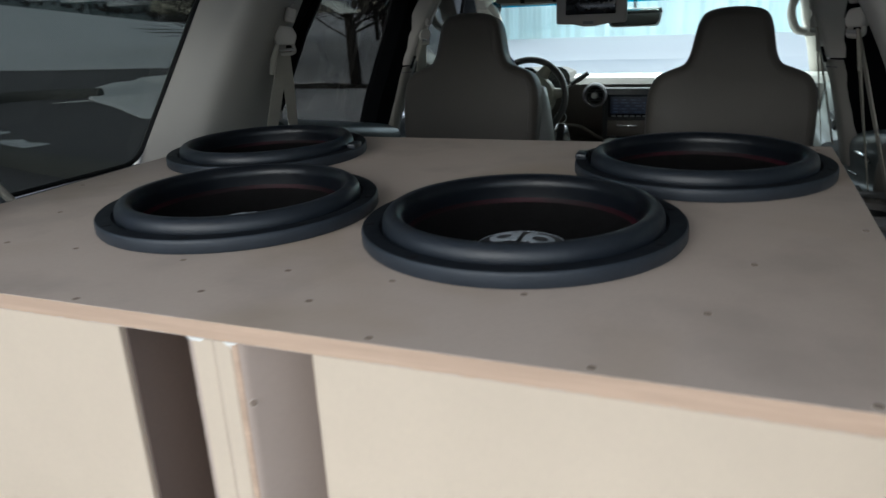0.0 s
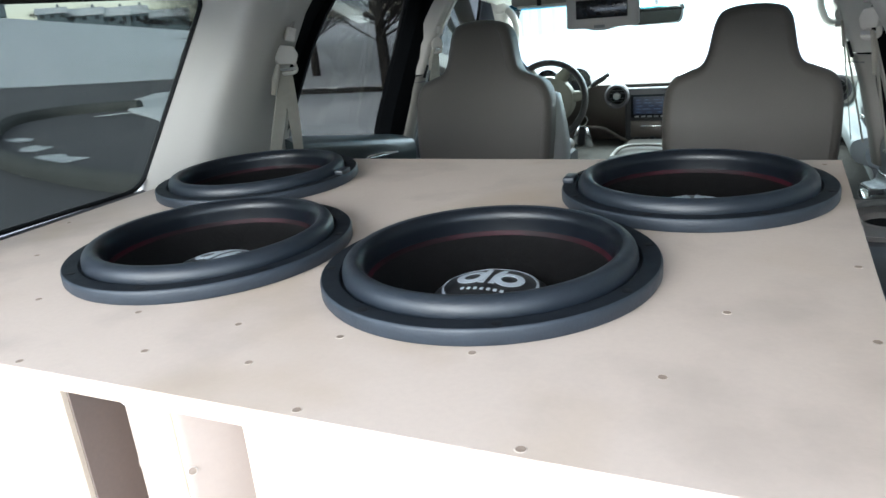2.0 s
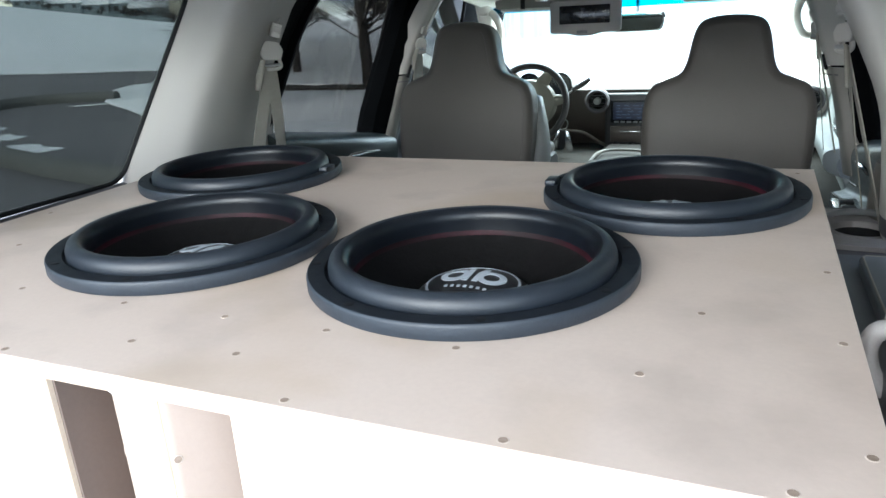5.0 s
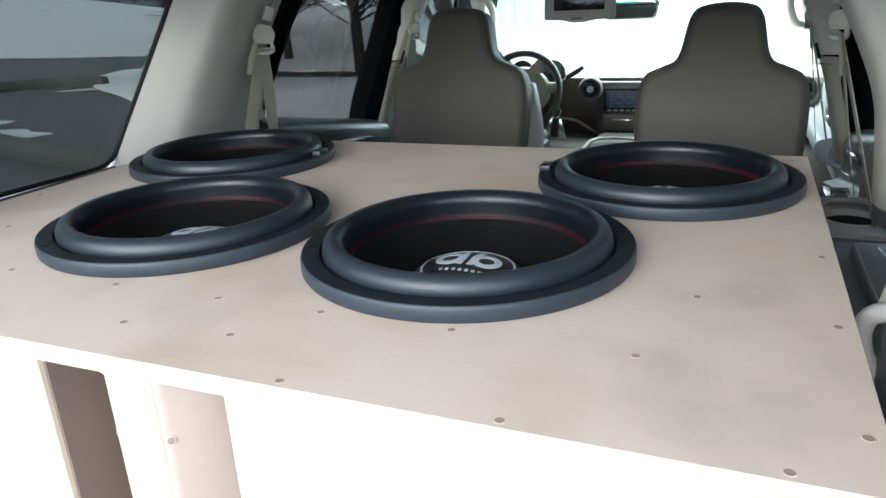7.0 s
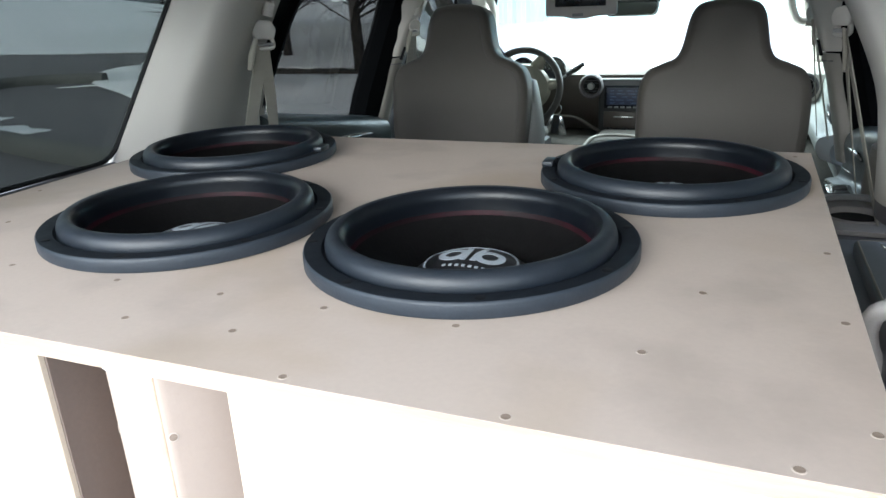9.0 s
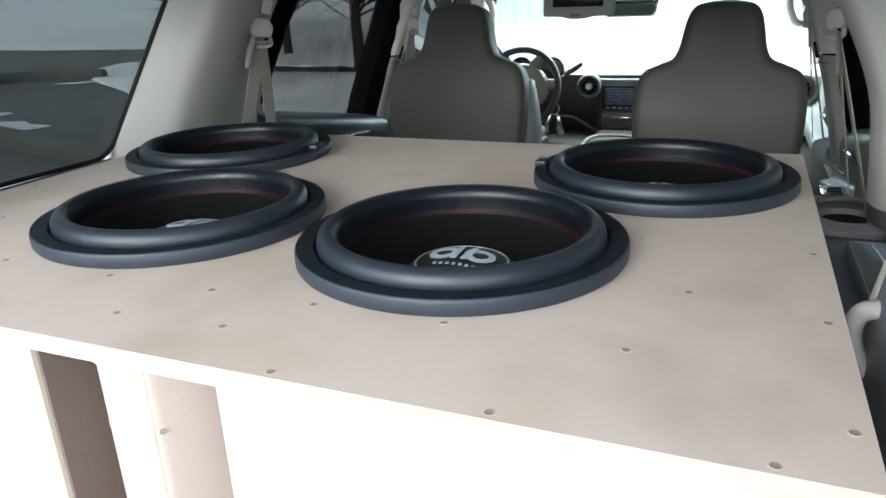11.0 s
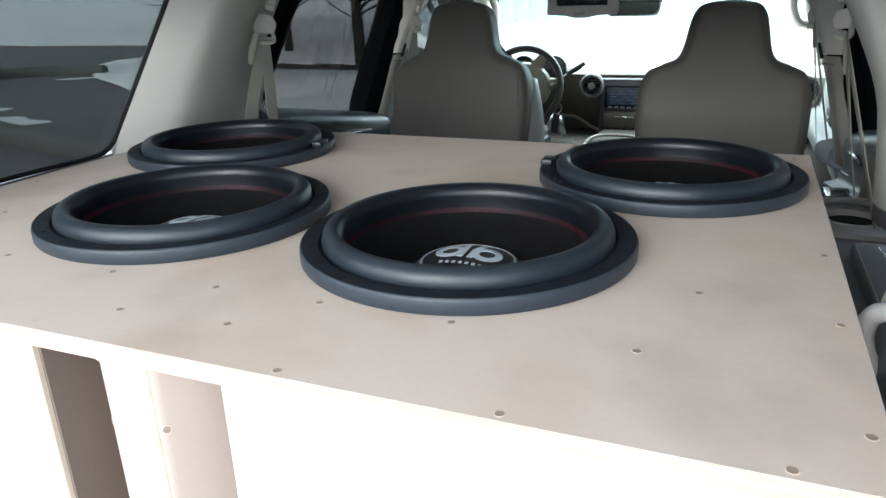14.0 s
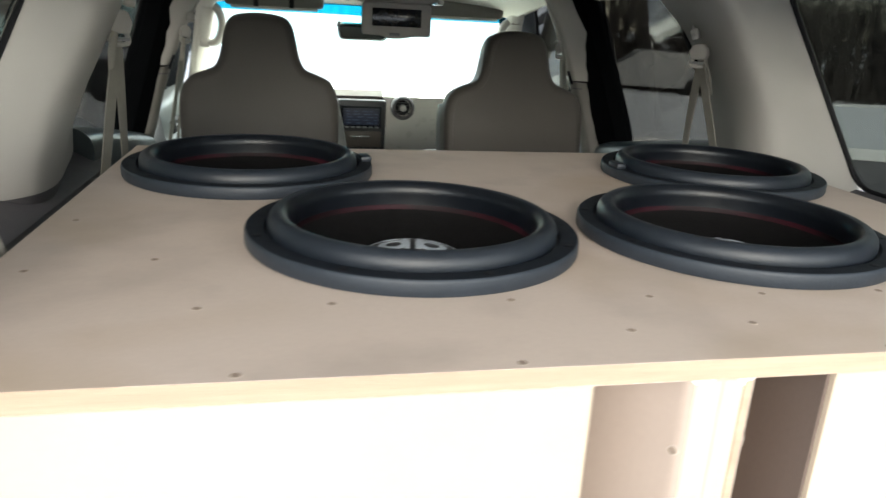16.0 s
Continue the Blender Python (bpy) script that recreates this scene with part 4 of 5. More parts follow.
def roof_speaker(x):
    root = thing("roof_vent", "oval beige ceiling grille above the front seats", "vent", "ceiling grilles", at=(x, 2.75, roof_z(x, 2.75) - 0.004))
    b = lathe([(0.0, -0.004), (0.042, -0.004), (0.046, -0.008), (0.054, -0.008), (0.06, 0.0), (0.06, 0.012)], 32)
    b.transform(Matrix.Diagonal((1.8, 1, 1, 1)))
    part("bezel", b, TRIM, root)
    for k in range(5):
        r = 0.008 + 0.007 * k
        g = lathe([(r, -0.0075), (r + 0.003, -0.0075), (r + 0.003, -0.003), (r, -0.003)], 28, True)
        g.transform(Matrix.Diagonal((1.8, 1, 1, 1)))
        part("grille_ring", g, BLACK_PLASTIC, root, "dark grille ring")


roof_speaker(-0.49)
roof_speaker(0.47)


def overhead_console():
    root = thing("overhead_console", "beige ceiling console with controls and a lowered small monitor", "console")
    # housing that tapers back along the roof
    rows = []
    for y, w, z0 in ((1.2, 0.20, 1.635), (1.6, 0.21, 1.622), (1.9, 0.20, 1.59), (2.0, 0.18, 1.565)):
        rows.append([(x, y, z) for x, z in ((-w - 0.03, roof_z(w, y)), (-w, z0 + 0.012), (-w + 0.03, z0), (0, z0 - 0.004), (w - 0.03, z0), (w, z0 + 0.012), (w + 0.03, roof_z(w, y)))])
    part("spine", shell(rows, (0, 0, 0.03)), HEADLINER_DARK, root, "grey-brown cloth spine")
    outline = [(-0.172, 1.575), (-0.168, 1.535), (-0.15, 1.507), (-0.11, 1.498), (0.09, 1.498), (0.13, 1.507), (0.148, 1.535), (0.152, 1.575), (0.12, 1.59), (-0.14, 1.59)]
    b = cushion(outline, 0.22, 0.012, 3)
    body = part("body", b, TRIM, root)
    body.location.y = 2.03
    panel = part("control_panel", block((-0.105, 2.022, 1.527), (0.085, 2.034, 1.572), 0.003), BLACK_PLASTIC, root, "dark control panel")
    for k in range(8):
        x = -0.092 + k * 0.0225
        for z in (1.540, 1.557):
            part("button", block((x - 0.008, 2.018, z - 0.004), (x + 0.008, 2.024, z + 0.004), 0.001, 1), TRIM_GREY if (k * 3 + int(z * 1000)) % 3 else BLACK, panel)
    mon = part("monitor", cushion([(-0.121, 1.40), (-0.115, 1.394), (-0.06, 1.392), (-0.03, 1.384), (0.01, 1.384), (0.05, 1.392), (0.105, 1.394), (0.112, 1.40), (0.112, 1.49), (0.104, 1.498), (-0.112, 1.498), (-0.121, 1.49)], 0.028, 0.006, 3), TRIM, root, "beige fold-down monitor")
    mon.location.y = 2.05
    part("screen", block((-0.088, -0.003, 1.423), (0.078, 0.004, 1.481), 0.002), SCREEN_OFF, mon, "switched-off dark screen")
    part("latch", block((-0.03, -0.004, 1.392), (0.006, 0.003, 1.402), 0.002), TRIM_GREY, mon)
    for x in (-0.165, 0.142):
        part("lamp_lens", block((x - 0.008, 2.05, 1.50), (x + 0.012, 2.17, 1.52), 0.005), LAMP_LENS, root, "clear reading lamp lens")


overhead_console()
for x in (-0.176, 0.172):
    b = block((-0.010, -0.07, -0.004), (0.010, 0.07, 0.006), 0.003)
    o = solo("reading_lamp", b, LAMP_LENS, "small clear roof lamp in chrome rim", "lamp", "roof lamps")
    o.location = (x, 1.42, 1.612)
    o.rotation_euler.z = 0.06 if x > 0 else -0.06


def sun_visor(x0, x1):
    out = rounded([(x0, 1.472), (x1, 1.472), (x1, 1.542), (x0, 1.546)], 0.025)
    b = cushion(out, 0.03, 0.01, 3)
    # pad in darker taupe for the shade on its rear face
    o = part("pad", b, TRIM_TAUPE, thing("sun_visor", "folded-up beige sun visor above the windscreen", "visor", "sun visors", at=(0, 3.10, 0)))
    # paler edge tube paints the windscreen light along the visor's bottom
    part("pad_edge", tube([(x0 + 0.03, 0.012, 1.470), ((x0 + x1) / 2, 0.010, 1.468), (x1 - 0.03, 0.012, 1.470)], 0.009, 8), TRIM, o.parent, "rounded lower edge, paler for windscreen light")
    return o.parent


v = sun_visor(-0.66, -0.21)
for x in (-0.53, -0.37):
    part("strap", block((x, -0.004, 1.47), (x + 0.022, 0.036, 1.565), 0.002), BLACK, v, "black strap round the visor")
sun_visor(0.19, 0.66)


def rear_mirror():
    root = thing("rear_view_mirror", "dark rear-view mirror hanging at the windscreen", "mirror", at=(-0.008, 3.30, 1.380))
    root.rotation_euler = (radians(2), 0, radians(3))
    out = rounded([(-0.118, -0.044), (0.118, -0.044), (0.130, 0.012), (0.122, 0.044), (-0.122, 0.044), (-0.130, 0.012)], 0.022)
    part("housing", cushion(out, 0.035, 0.008, 3), BLACK_PLASTIC, root)
    part("glass", cushion([(x * 0.93, z * 0.85) for x, z in out], 0.006, 0.001, 1), MIRROR, root, "mirror glass").location.y = -0.004
    part("stalk", tube([(0, 0.03, 0.02), (0, 0.04, 0.06), (0, 0.02, 0.115)], 0.008, 8), BLACK_PLASTIC, root)


rear_mirror()


def grab_handle(s):
    root = thing("grab_handle", "pale beige grab handle on the windscreen pillar", "handle", "grab handles")
    pts = smooth_line([(s * 0.745, 3.19, 1.47), (s * 0.70, 3.20, 1.45), (s * 0.685, 3.25, 1.38), (s * 0.72, 3.34, 1.30), (s * 0.775, 3.38, 1.29)], 4)
    part("grip", tube(pts, 0.019, 10), TRIM, root)
    for y, z, x in ((3.19, 1.47, 0.72), (3.38, 1.29, 0.755)):
        part("mount", block((s * x, y - 0.025, z - 0.025), (s * (x + 0.05), y + 0.025, z + 0.025), 0.008), TRIM, root)


grab_handle(1)
grab_handle(-1)


# ---- seat belts ----
def seat_belt(s, at, feet, label, size=1.0, slider=None):
    """A belt hanging from its guide: at is the guide, feet are the lower ends of both straps."""
    x, y, z = at
    root = thing("seat_belt", label, "seat belt", "seat belts")
    turn = pose(s * x, y, z, 0, 0, -s * 50)
    out = [(-0.040, -0.010), (-0.032, -0.030), (0.030, -0.034), (0.042, -0.002), (0.028, 0.027), (-0.014, 0.034), (-0.034, 0.018)]
    cover = part("guide_cover", cushion([(-s * a * size, c * size) for a, c in rounded(out, 0.008, 3)], 0.036 * size, 0.007 * size, 4), TRIM, root, "cream faceted guide cover", sharp=35)
    cover.matrix_local = turn
    part("cover_mount", tube([(0, 0.03 * size, 0.0), (0, 0.075, 0.004)], 0.020 * size, 10), TRIM_DARK, cover, "dark mounting stud")
    ring = [(-0.026, 0.012, -0.030), (-0.030, 0.010, -0.050), (-0.018, 0.006, -0.060), (0.018, 0.006, -0.060), (0.030, 0.010, -0.050), (0.026, 0.012, -0.030)]
    loop = part("guide_ring", tube(smooth_line([(a * size, b, c * size) for a, b, c in ring], 4), 0.0055, 8), TRIM, root, "cream belt guide loop")
    loop.matrix_local = turn
    part("guide_bar", tube([(-0.026 * size, 0.004, -0.047 * size), (0.026 * size, 0.004, -0.047 * size)], 0.004, 8), SILVER, loop, "bright guide bar")
    if slider:
        b = block((-0.017 * size, -0.016 * size, -0.024 * size), (0.017 * size, 0.012, 0.024 * size), 0.005, 3)
        o = part("slider", b, TRIM, root, "cream height slider")
        o.matrix_local = pose(s * slider[0], slider[1], slider[2], 0, -s * 18, -s * 50)
        part("slider_lip", block((-0.012 * size, -0.021 * size, -0.004), (0.012 * size, -0.014 * size, 0.012 * size), 0.002, 2), TRIM, o)
        part("slide_link", tube(smooth_line([(s * slider[0], slider[1] + 0.01, slider[2] + 0.01), (s * (slider[0] + 0.015), slider[1] + 0.05, slider[2] + 0.035), (s * (slider[0] + 0.03), slider[1] + 0.09, slider[2] + 0.058)], 4), 0.004, 6), TRIM, root, "thin cream link")
        part("buckle_tongue", tube([(s * (x + 0.005), y - 0.035, z - 0.022), (s * (x + 0.010), y - 0.055, z - 0.06), (s * (x + 0.012), y - 0.070, z - 0.10)], [0.007, 0.009, 0.006], 8, flat=0.4), BELT, root, "hanging belt tongue")
    for k, (fx, fy, fz) in enumerate(feet):
        rows = []
        for i in range(13):
            t = i / 12
            bow = 0.010 * math.sin(t * math.pi) * (1 if k else -0.4)
            wide = 0.0195 * min(1.0, size + 0.2) * (1 + 0.08 * math.sin(5 * t + k))
            p = Vector((x + 0.010 + (fx - x - 0.010) * t, y + (fy - y) * t + bow, z - 0.048 * size + (fz - z + 0.048 * size) * t))
            d = Vector(((-0.25 if s < 0 else -0.06) + 0.15 * k * t, 0.97, 0)) * wide
            rows.append([(s * (p.x + d.x * e), p.y + d.y * e, p.z) for e in (-1, -0.5, 0, 0.5, 1)])
        part("strap", shell(rows, (s * 0.0025, 0, 0)), BELT, root, "woven beige strap")
    return root


seat_belt(-1, (0.716, 1.306, 1.412), ((0.762, 1.178, 0.98), (0.735, 1.312, 0.98)), "beige shoulder belt hanging from the rear pillar on the driver's side", 0.82, (0.697, 1.31, 1.464))
seat_belt(1, (0.668, 1.273, 1.408), ((0.786, 1.225, 0.98), (0.768, 1.435, 1.0)), "cream shoulder belt hanging from the rear pillar on the passenger side", 0.6, (0.668, 1.30, 1.450))
seat_belt(-1, (0.722, 2.335, 1.368), ((0.80, 2.30, 0.95), (0.785, 2.40, 0.95)), "beige front seat belt on the middle pillar by the driver", 0.62, (0.705, 2.33, 1.415))
seat_belt(1, (0.700, 2.370, 1.370), ((0.80, 2.36, 0.95), (0.77, 2.42, 0.95)), "beige front seat belt on the middle pillar by the passenger", 0.62, (0.690, 2.36, 1.415))


# ---- front seats ----
def car_seat(x, label, lit, lift=0.0):
    root = thing("car_seat", label, "car seat", "front seats", at=(x, 2.085, lift))
    half = [(0.0, 0.80), (0.20, 0.80), (0.245, 0.86), (0.262, 0.98), (0.265, 1.10), (0.258, 1.17), (0.235, 1.215), (0.19, 1.238), (0.150, 1.255), (0.132, 1.29), (0.122, 1.34), (0.110, 1.39), (0.088, 1.42), (0.045, 1.432), (0.0, 1.435)]
    right = [(p.x, p.y) for p in smooth_line([(a, b, 0) for a, b in half], 3)]
    outline = right + [(-a, b) for a, b in right[-2:0:-1]]
    lean = Matrix.Translation((0, 0.0, 1.2)) @ Matrix.Rotation(radians(-8), 4, "X") @ Matrix.Translation((0, 0, -1.2))
    back = part("backrest", cushion(outline, 0.125, 0.030, 6, 0.003), LEATHER, root, sharp=60)
    back.matrix_local = lean
    pad = []
    for a, c in outline:
        # pale padding reaches further out on the lit side
        wide = (1.012 if c < 1.18 else 0.82) + (0.75 * max(0, 1.16 - max(c, 0.96)) if lit > 0 and a > 0 else 0)
        pad.append((a * wide, c - (0.012 if c > 1.2 else 0)))
    front = part("padding", cushion(pad, 0.13, 0.05, 5, 0.004), LEATHER_SIDE, root, "front leather padding, paler for the light on its edge", sharp=60)
    front.matrix_local = lean @ Matrix.Translation((0, 0.072, 0))
    part("seat_cushion", block((-0.25, 0.14, 0.84), (0.20 if lit > 0 else 0.25, 0.62, 0.90), 0.03, 4), LEATHER, root)
    part("seat_base", block((-0.22, 0.16, FLOOR_Z - lift), (0.22, 0.58, 0.86), 0.02), BLACK_PLASTIC, root)
    return root


car_seat(-0.460, "taupe leather driver's seat with built-in headrest", 1, 0.016)
car_seat(0.448, "taupe leather front passenger seat with built-in headrest", -1)

# ---- dashboard ----
def dashboard():
    root = thing("dashboard", "brown and tan dashboard with round vents and centre stack", "dashboard")
    prof = [(3.72, 1.055), (3.60, 1.085), (3.42, 1.10), (3.33, 1.09), (3.30, 1.06), (3.31, 0.97), (3.33, 0.90), (3.40, 0.80), (3.44, 0.76)]
    us = [-0.88, -0.7, -0.5, -0.3, -0.1, 0.1, 0.3, 0.5, 0.7, 0.88]
    part("dash_pad", shell([[(x, y, z) for y, z in prof[:4]] for x in us], (0, 0.01, -0.03)), DASH_TOP, root, "padded dash top, whitened for windscreen glare")
    part("dash_face", shell([[(x, y, z) for y, z in prof[3:]] for x in us[:6]], (0, 0.05, 0)), DASH, root, "brown dash face")
    part("glove_box_face", shell([[(x, y, z) for y, z in prof[3:]] for x in us[5:]], (0, 0.05, 0)), DASH_TOP, root, "tan passenger side of the dash")
    hump = cushion([(-0.66, 1.06), (-0.63, 1.12), (-0.57, 1.14), (-0.37, 1.14), (-0.32, 1.12), (-0.30, 1.06)], 0.22, 0.02, 3)
    part("binnacle", hump, DASH, root, "instrument hood").location.y = 3.24
    for x in (-0.53, -0.37):
        g = lathe([(0, 0), (0.052, 0), (0.056, 0.006), (0.062, 0.006), (0.062, 0)], 28)
        g.transform(pose(x, 3.236, 1.095, 90, 0, 0))
        part("gauge", g, SCREEN_OFF, root, "dark dial")
    stack = part("radio_panel", cushion(rounded([(-0.147, 0.755), (0.11, 0.755), (0.117, 1.045), (-0.15, 1.045)], 0.02), 0.10, 0.012, 3), BLACK_PLASTIC, root, "dark brown centre stack")
    stack.location.y = 3.275
    part("radio_body", block((-0.12, -0.006, 0.898), (0.09, 0.006, 1.012), 0.004), BLACK, stack)
    part("display", block((-0.106, -0.009, 0.915), (0.078, -0.004, 1.000), 0.002), SCREEN_BLUE, stack, "lit blue touch display")
    rnd = random.Random(3)
    for r in range(5):
        x = -0.09
        z = 0.985 - r * 0.015
        while x < 0.06:
            w = rnd.uniform(0.012, 0.04)
            part("display_mark", block((x, -0.011, z - 0.0025), (min(0.07, x + w), -0.009, z + 0.0025)), SCREEN_TEXT, stack)
            x += w + rnd.uniform(0.008, 0.03)
    for k in range(6):
        part("radio_key", block((-0.10 + k * 0.031, -0.010, 0.900), (-0.078 + k * 0.031, -0.005, 0.908), 0.001), TRIM_GREY, stack)
    part("slot_panel", block((-0.12, -0.006, 0.80), (0.09, 0.004, 0.882), 0.004), DASH, stack)
    part("slot_handle", block((-0.07, -0.014, 0.852), (0.03, -0.004, 0.860), 0.003), CHROME, stack, "bright slot handle")
    for k in range(3):
        g = lathe([(0, -0.02), (0.015, -0.02), (0.018, -0.016), (0.02, 0)], 20)
        g.transform(pose(-0.09 + k * 0.075, -0.002, 0.785, -90, 0, 0))
        part("climate_knob", g, BLACK, stack)
    for x in (-0.186, 0.20, 0.78, -0.78):
        vent = part("round_vent", lathe([(0.043, -0.004), (0.046, 0.006), (0.054, 0.010), (0.061, 0.004), (0.062, -0.03), (0.05, -0.03), (0.043, -0.02)], 32, True), TRIM_DARK, root, "round air vent with dark ring")
        vent.matrix_local = pose(x, 3.262, 1.008, 90, 0, 0)
        part("vent_core", lathe([(0, -0.012), (0.036, -0.014), (0.040, -0.02)], 24), BLACK, vent)
        for k in (-2, -1, 1, 2):
            part("slat", block((-0.036, k * 0.013 - 0.002, -0.012), (0.036, k * 0.013 + 0.002, 0.000), 0.001, 1), BLACK_PLASTIC, vent)
        part("vent_tab", lathe([(0, 0.010), (0.014, 0.010), (0.018, 0.004), (0.018, -0.008)], 20), SILVER, vent)


dashboard()
sweep = thing("dash_rail", "brown curved trim rail under the dash", "trim rail")
part("rail", tube(smooth_line([(-0.52, 3.29, 0.852), (-0.43, 3.29, 0.850), (-0.34, 3.29, 0.850), (-0.27, 3.29, 0.845), (-0.222, 3.29, 0.822), (-0.165, 3.285, 0.790), (-0.10, 3.28, 0.776), (0.10, 3.28, 0.776)], 4), 0.009, 8), DASH, sweep)


def steering_wheel():
    root = thing("steering_wheel", "dark leather steering wheel with a tan hub", "steering wheel", at=(-0.464, 2.985, 1.032))
    root.rotation_euler = (radians(74), 0, 0)
    rim = lathe([(0.183 + 0.016 * math.cos(2 * math.pi * k / 12), 0.016 * math.sin(2 * math.pi * k / 12)) for k in range(12)], 56, True)
    part("rim", rim, WHEEL, root)
    hub = lathe([(0, 0.03), (0.05, 0.03), (0.075, 0.02), (0.082, 0.0), (0.07, -0.03), (0, -0.03)], 32)
    hub.transform(Matrix.Diagonal((1.72, 1.45, 1, 1)))
    part("hub", hub, WHEEL_HUB, root, "tan airbag cover")
    for a in (8, 58, 122, 172, 255, 285):
        c, d = math.cos(radians(a)), math.sin(radians(a))
        part("spoke", tube([(0.06 * c, 0.06 * d, 0.0), (0.12 * c, 0.12 * d, 0.004), (0.178 * c, 0.178 * d, 0)], [0.040, 0.032, 0.020], 8, flat=0.5), WHEEL_HUB, root)
    part("column", lathe([(0.05, -0.28), (0.06, -0.05), (0.05, -0.02)], 20), BLACK_PLASTIC, root)


steering_wheel()
lever = thing("gear_lever", "black column gear lever beside the wheel", "lever")
part("rod", tube([(-0.38, 3.14, 1.01), (-0.31, 3.14, 1.06), (-0.262, 3.15, 1.092)], 0.007, 8), CHROME, lever)
part("grip", tube([(-0.285, 3.147, 1.078), (-0.245, 3.152, 1.103), (-0.202, 3.157, 1.130)], [0.010, 0.014, 0.011], 10), BLACK_PLASTIC, lever)

keys = thing("key_bunch", "bunch of keys hanging from the ignition", "keys", at=(-0.318, 3.06, 0.925))
keys.scale = (1.45, 1.45, 1.45)
part("ring", tube([(0.02 * math.cos(a), 0, 0.02 * math.sin(a)) for a in [k * math.pi / 6 for k in range(13)]], 0.002, 6), CHROME, keys)
for k, (x, z, t) in enumerate(((0.0, -0.05, 8), (0.018, -0.055, -14), (-0.016, -0.048, 24))):
    o = part("key", block((-0.011, -0.002, -0.035), (0.011, 0.002, 0.03), 0.002), CHROME if k else BLACK_PLASTIC, keys)
    o.matrix_local = pose(x, 0.004 * k, z, 0, t, 10 * k)

console = thing("floor_console", "grey console box between the front seats", "console")
part("body", block((-0.13, 2.35, FLOOR_Z), (0.13, 3.25, 0.80), 0.03, 3), CONSOLE_LID, console)
part("lid", block((-0.120, 2.36, 0.795), (0.120, 2.72, 0.83), 0.02, 3), CONSOLE_LID, console, "dark padded lid")
part("lid_rim", tube(smooth_line([(-0.118, 2.74, 0.812), (-0.112, 2.90, 0.818), (-0.06, 2.97, 0.820), (0.06, 2.97, 0.820), (0.112, 2.90, 0.818), (0.118, 2.74, 0.812)], 5), 0.007, 8), TRIM_TAUPE, console, "tan raised rim")


# ---- side fittings by the box ----
def cup_tray(s):
    root = thing("cup_tray", "dark moulded cup holder in the side trim", "cup holder", "cup holders", at=(s * 0.748, 1.282, 0.993))
    plate = disc_plate([rounded([(-0.095, -0.11), (0.06, -0.12), (0.065, 0.17), (-0.09, 0.16)], 0.03), ring_pts(0, 0, 0.056, 36)], -0.004, 0.006)
    if s < 0:
        plate.transform(Matrix.Diagonal((-1, 1, 1, 1)))
    part("tray_plate", plate, TRIM_MID, root, "grey-brown tray plate")
    part("holder_rim", lathe([(0.050, -0.03), (0.052, 0.004), (0.056, 0.009), (0.061, 0.009), (0.064, 0.006), (0.06, 0.002)], 36, True), TRIM_MID, root)
    part("cup_floor", lathe([(0, -0.0035), (0.056, -0.0035)], 36), BLACK, root, "dark cup well")
    bed = [(s * 0.64, 0.34), (s * 0.80, 0.34), (s * 0.81, 1.14), (s * 0.645, 1.13)]
    o = part("tray_bed", disc_plate([bed if s > 0 else bed[::-1]], 0.9855, 0.991), SLATE, root, "slate grey floor of the side tray")
    o.matrix_local = pose(-s * 0.748, -1.282, -0.993)
    rim = [(s * p.x, p.y, p.z) for p in smooth_line([(-0.085, 0.06, 0.004), (-0.02, 0.115, 0.012), (0.045, 0.07, 0.024), (0.068, 0.0, 0.026), (0.06, -0.09, 0.014)], 4)]
    part("tray_rim", tube(rim, 0.008, 8), TRIM_GREY, root, "raised edge of the tray")
    lid = part("tray_lid", block((-0.041, -0.175, 0), (0.041, 0.175, 0.034), 0.009, 3), SLATE, root, "raised slate grey tray lid")
    lid.matrix_local = pose(s * 0.010, -0.405, -0.006)
    # chrome line drawn in place of the grip edge's highlight
    part("lid_grip", tube([(0.0, 0.15, 0.0345), (0.004, 0.11, 0.0345), (0.006, 0.05, 0.0345)], 0.0022, 6), CHROME, lid, "bright line for the highlight on the lid grip")
    part("lid_edge", tube([(-s * 0.036, -0.168, 0.033), (-s * 0.037, 0.0, 0.0335), (-s * 0.036, 0.160, 0.033), (-s * 0.030, 0.169, 0.033), (s * 0.02, 0.170, 0.033)], 0.0018, 6), BELT, lid, "pale line along the lid edge")


cup_tray(1)
cup_tray(-1)

# ---- subwoofer box ----
TOP, EDGE_Y, FAR_Y, HALF, LEFT, RIGHT = 1.2, 0.021, 0.955, 0.617, -0.628, 0.605
SUBS = [(-0.201, 0.359), (0.212, 0.354), (-0.409, 0.732), (0.404, 0.722)]


def screw(x, y, parent, z=TOP):
    # the board is solid: a dark disc paints the hole's shade
    hole = part("screw", lathe([(0, 0.0003), (0.0036, 0.0004), (0.0038, -0.001)], 14), HOLE, parent, "dark disc for the shade in a countersunk screw hole")
    part("burr", lathe([(0.0036, 0.0), (0.0038, 0.0004), (0.0042, 0.0004), (0.0048, 0.0)], 14), MDF, hole, "pale torn fibre rim")
    hole.location = (x, y, z)
    return hole


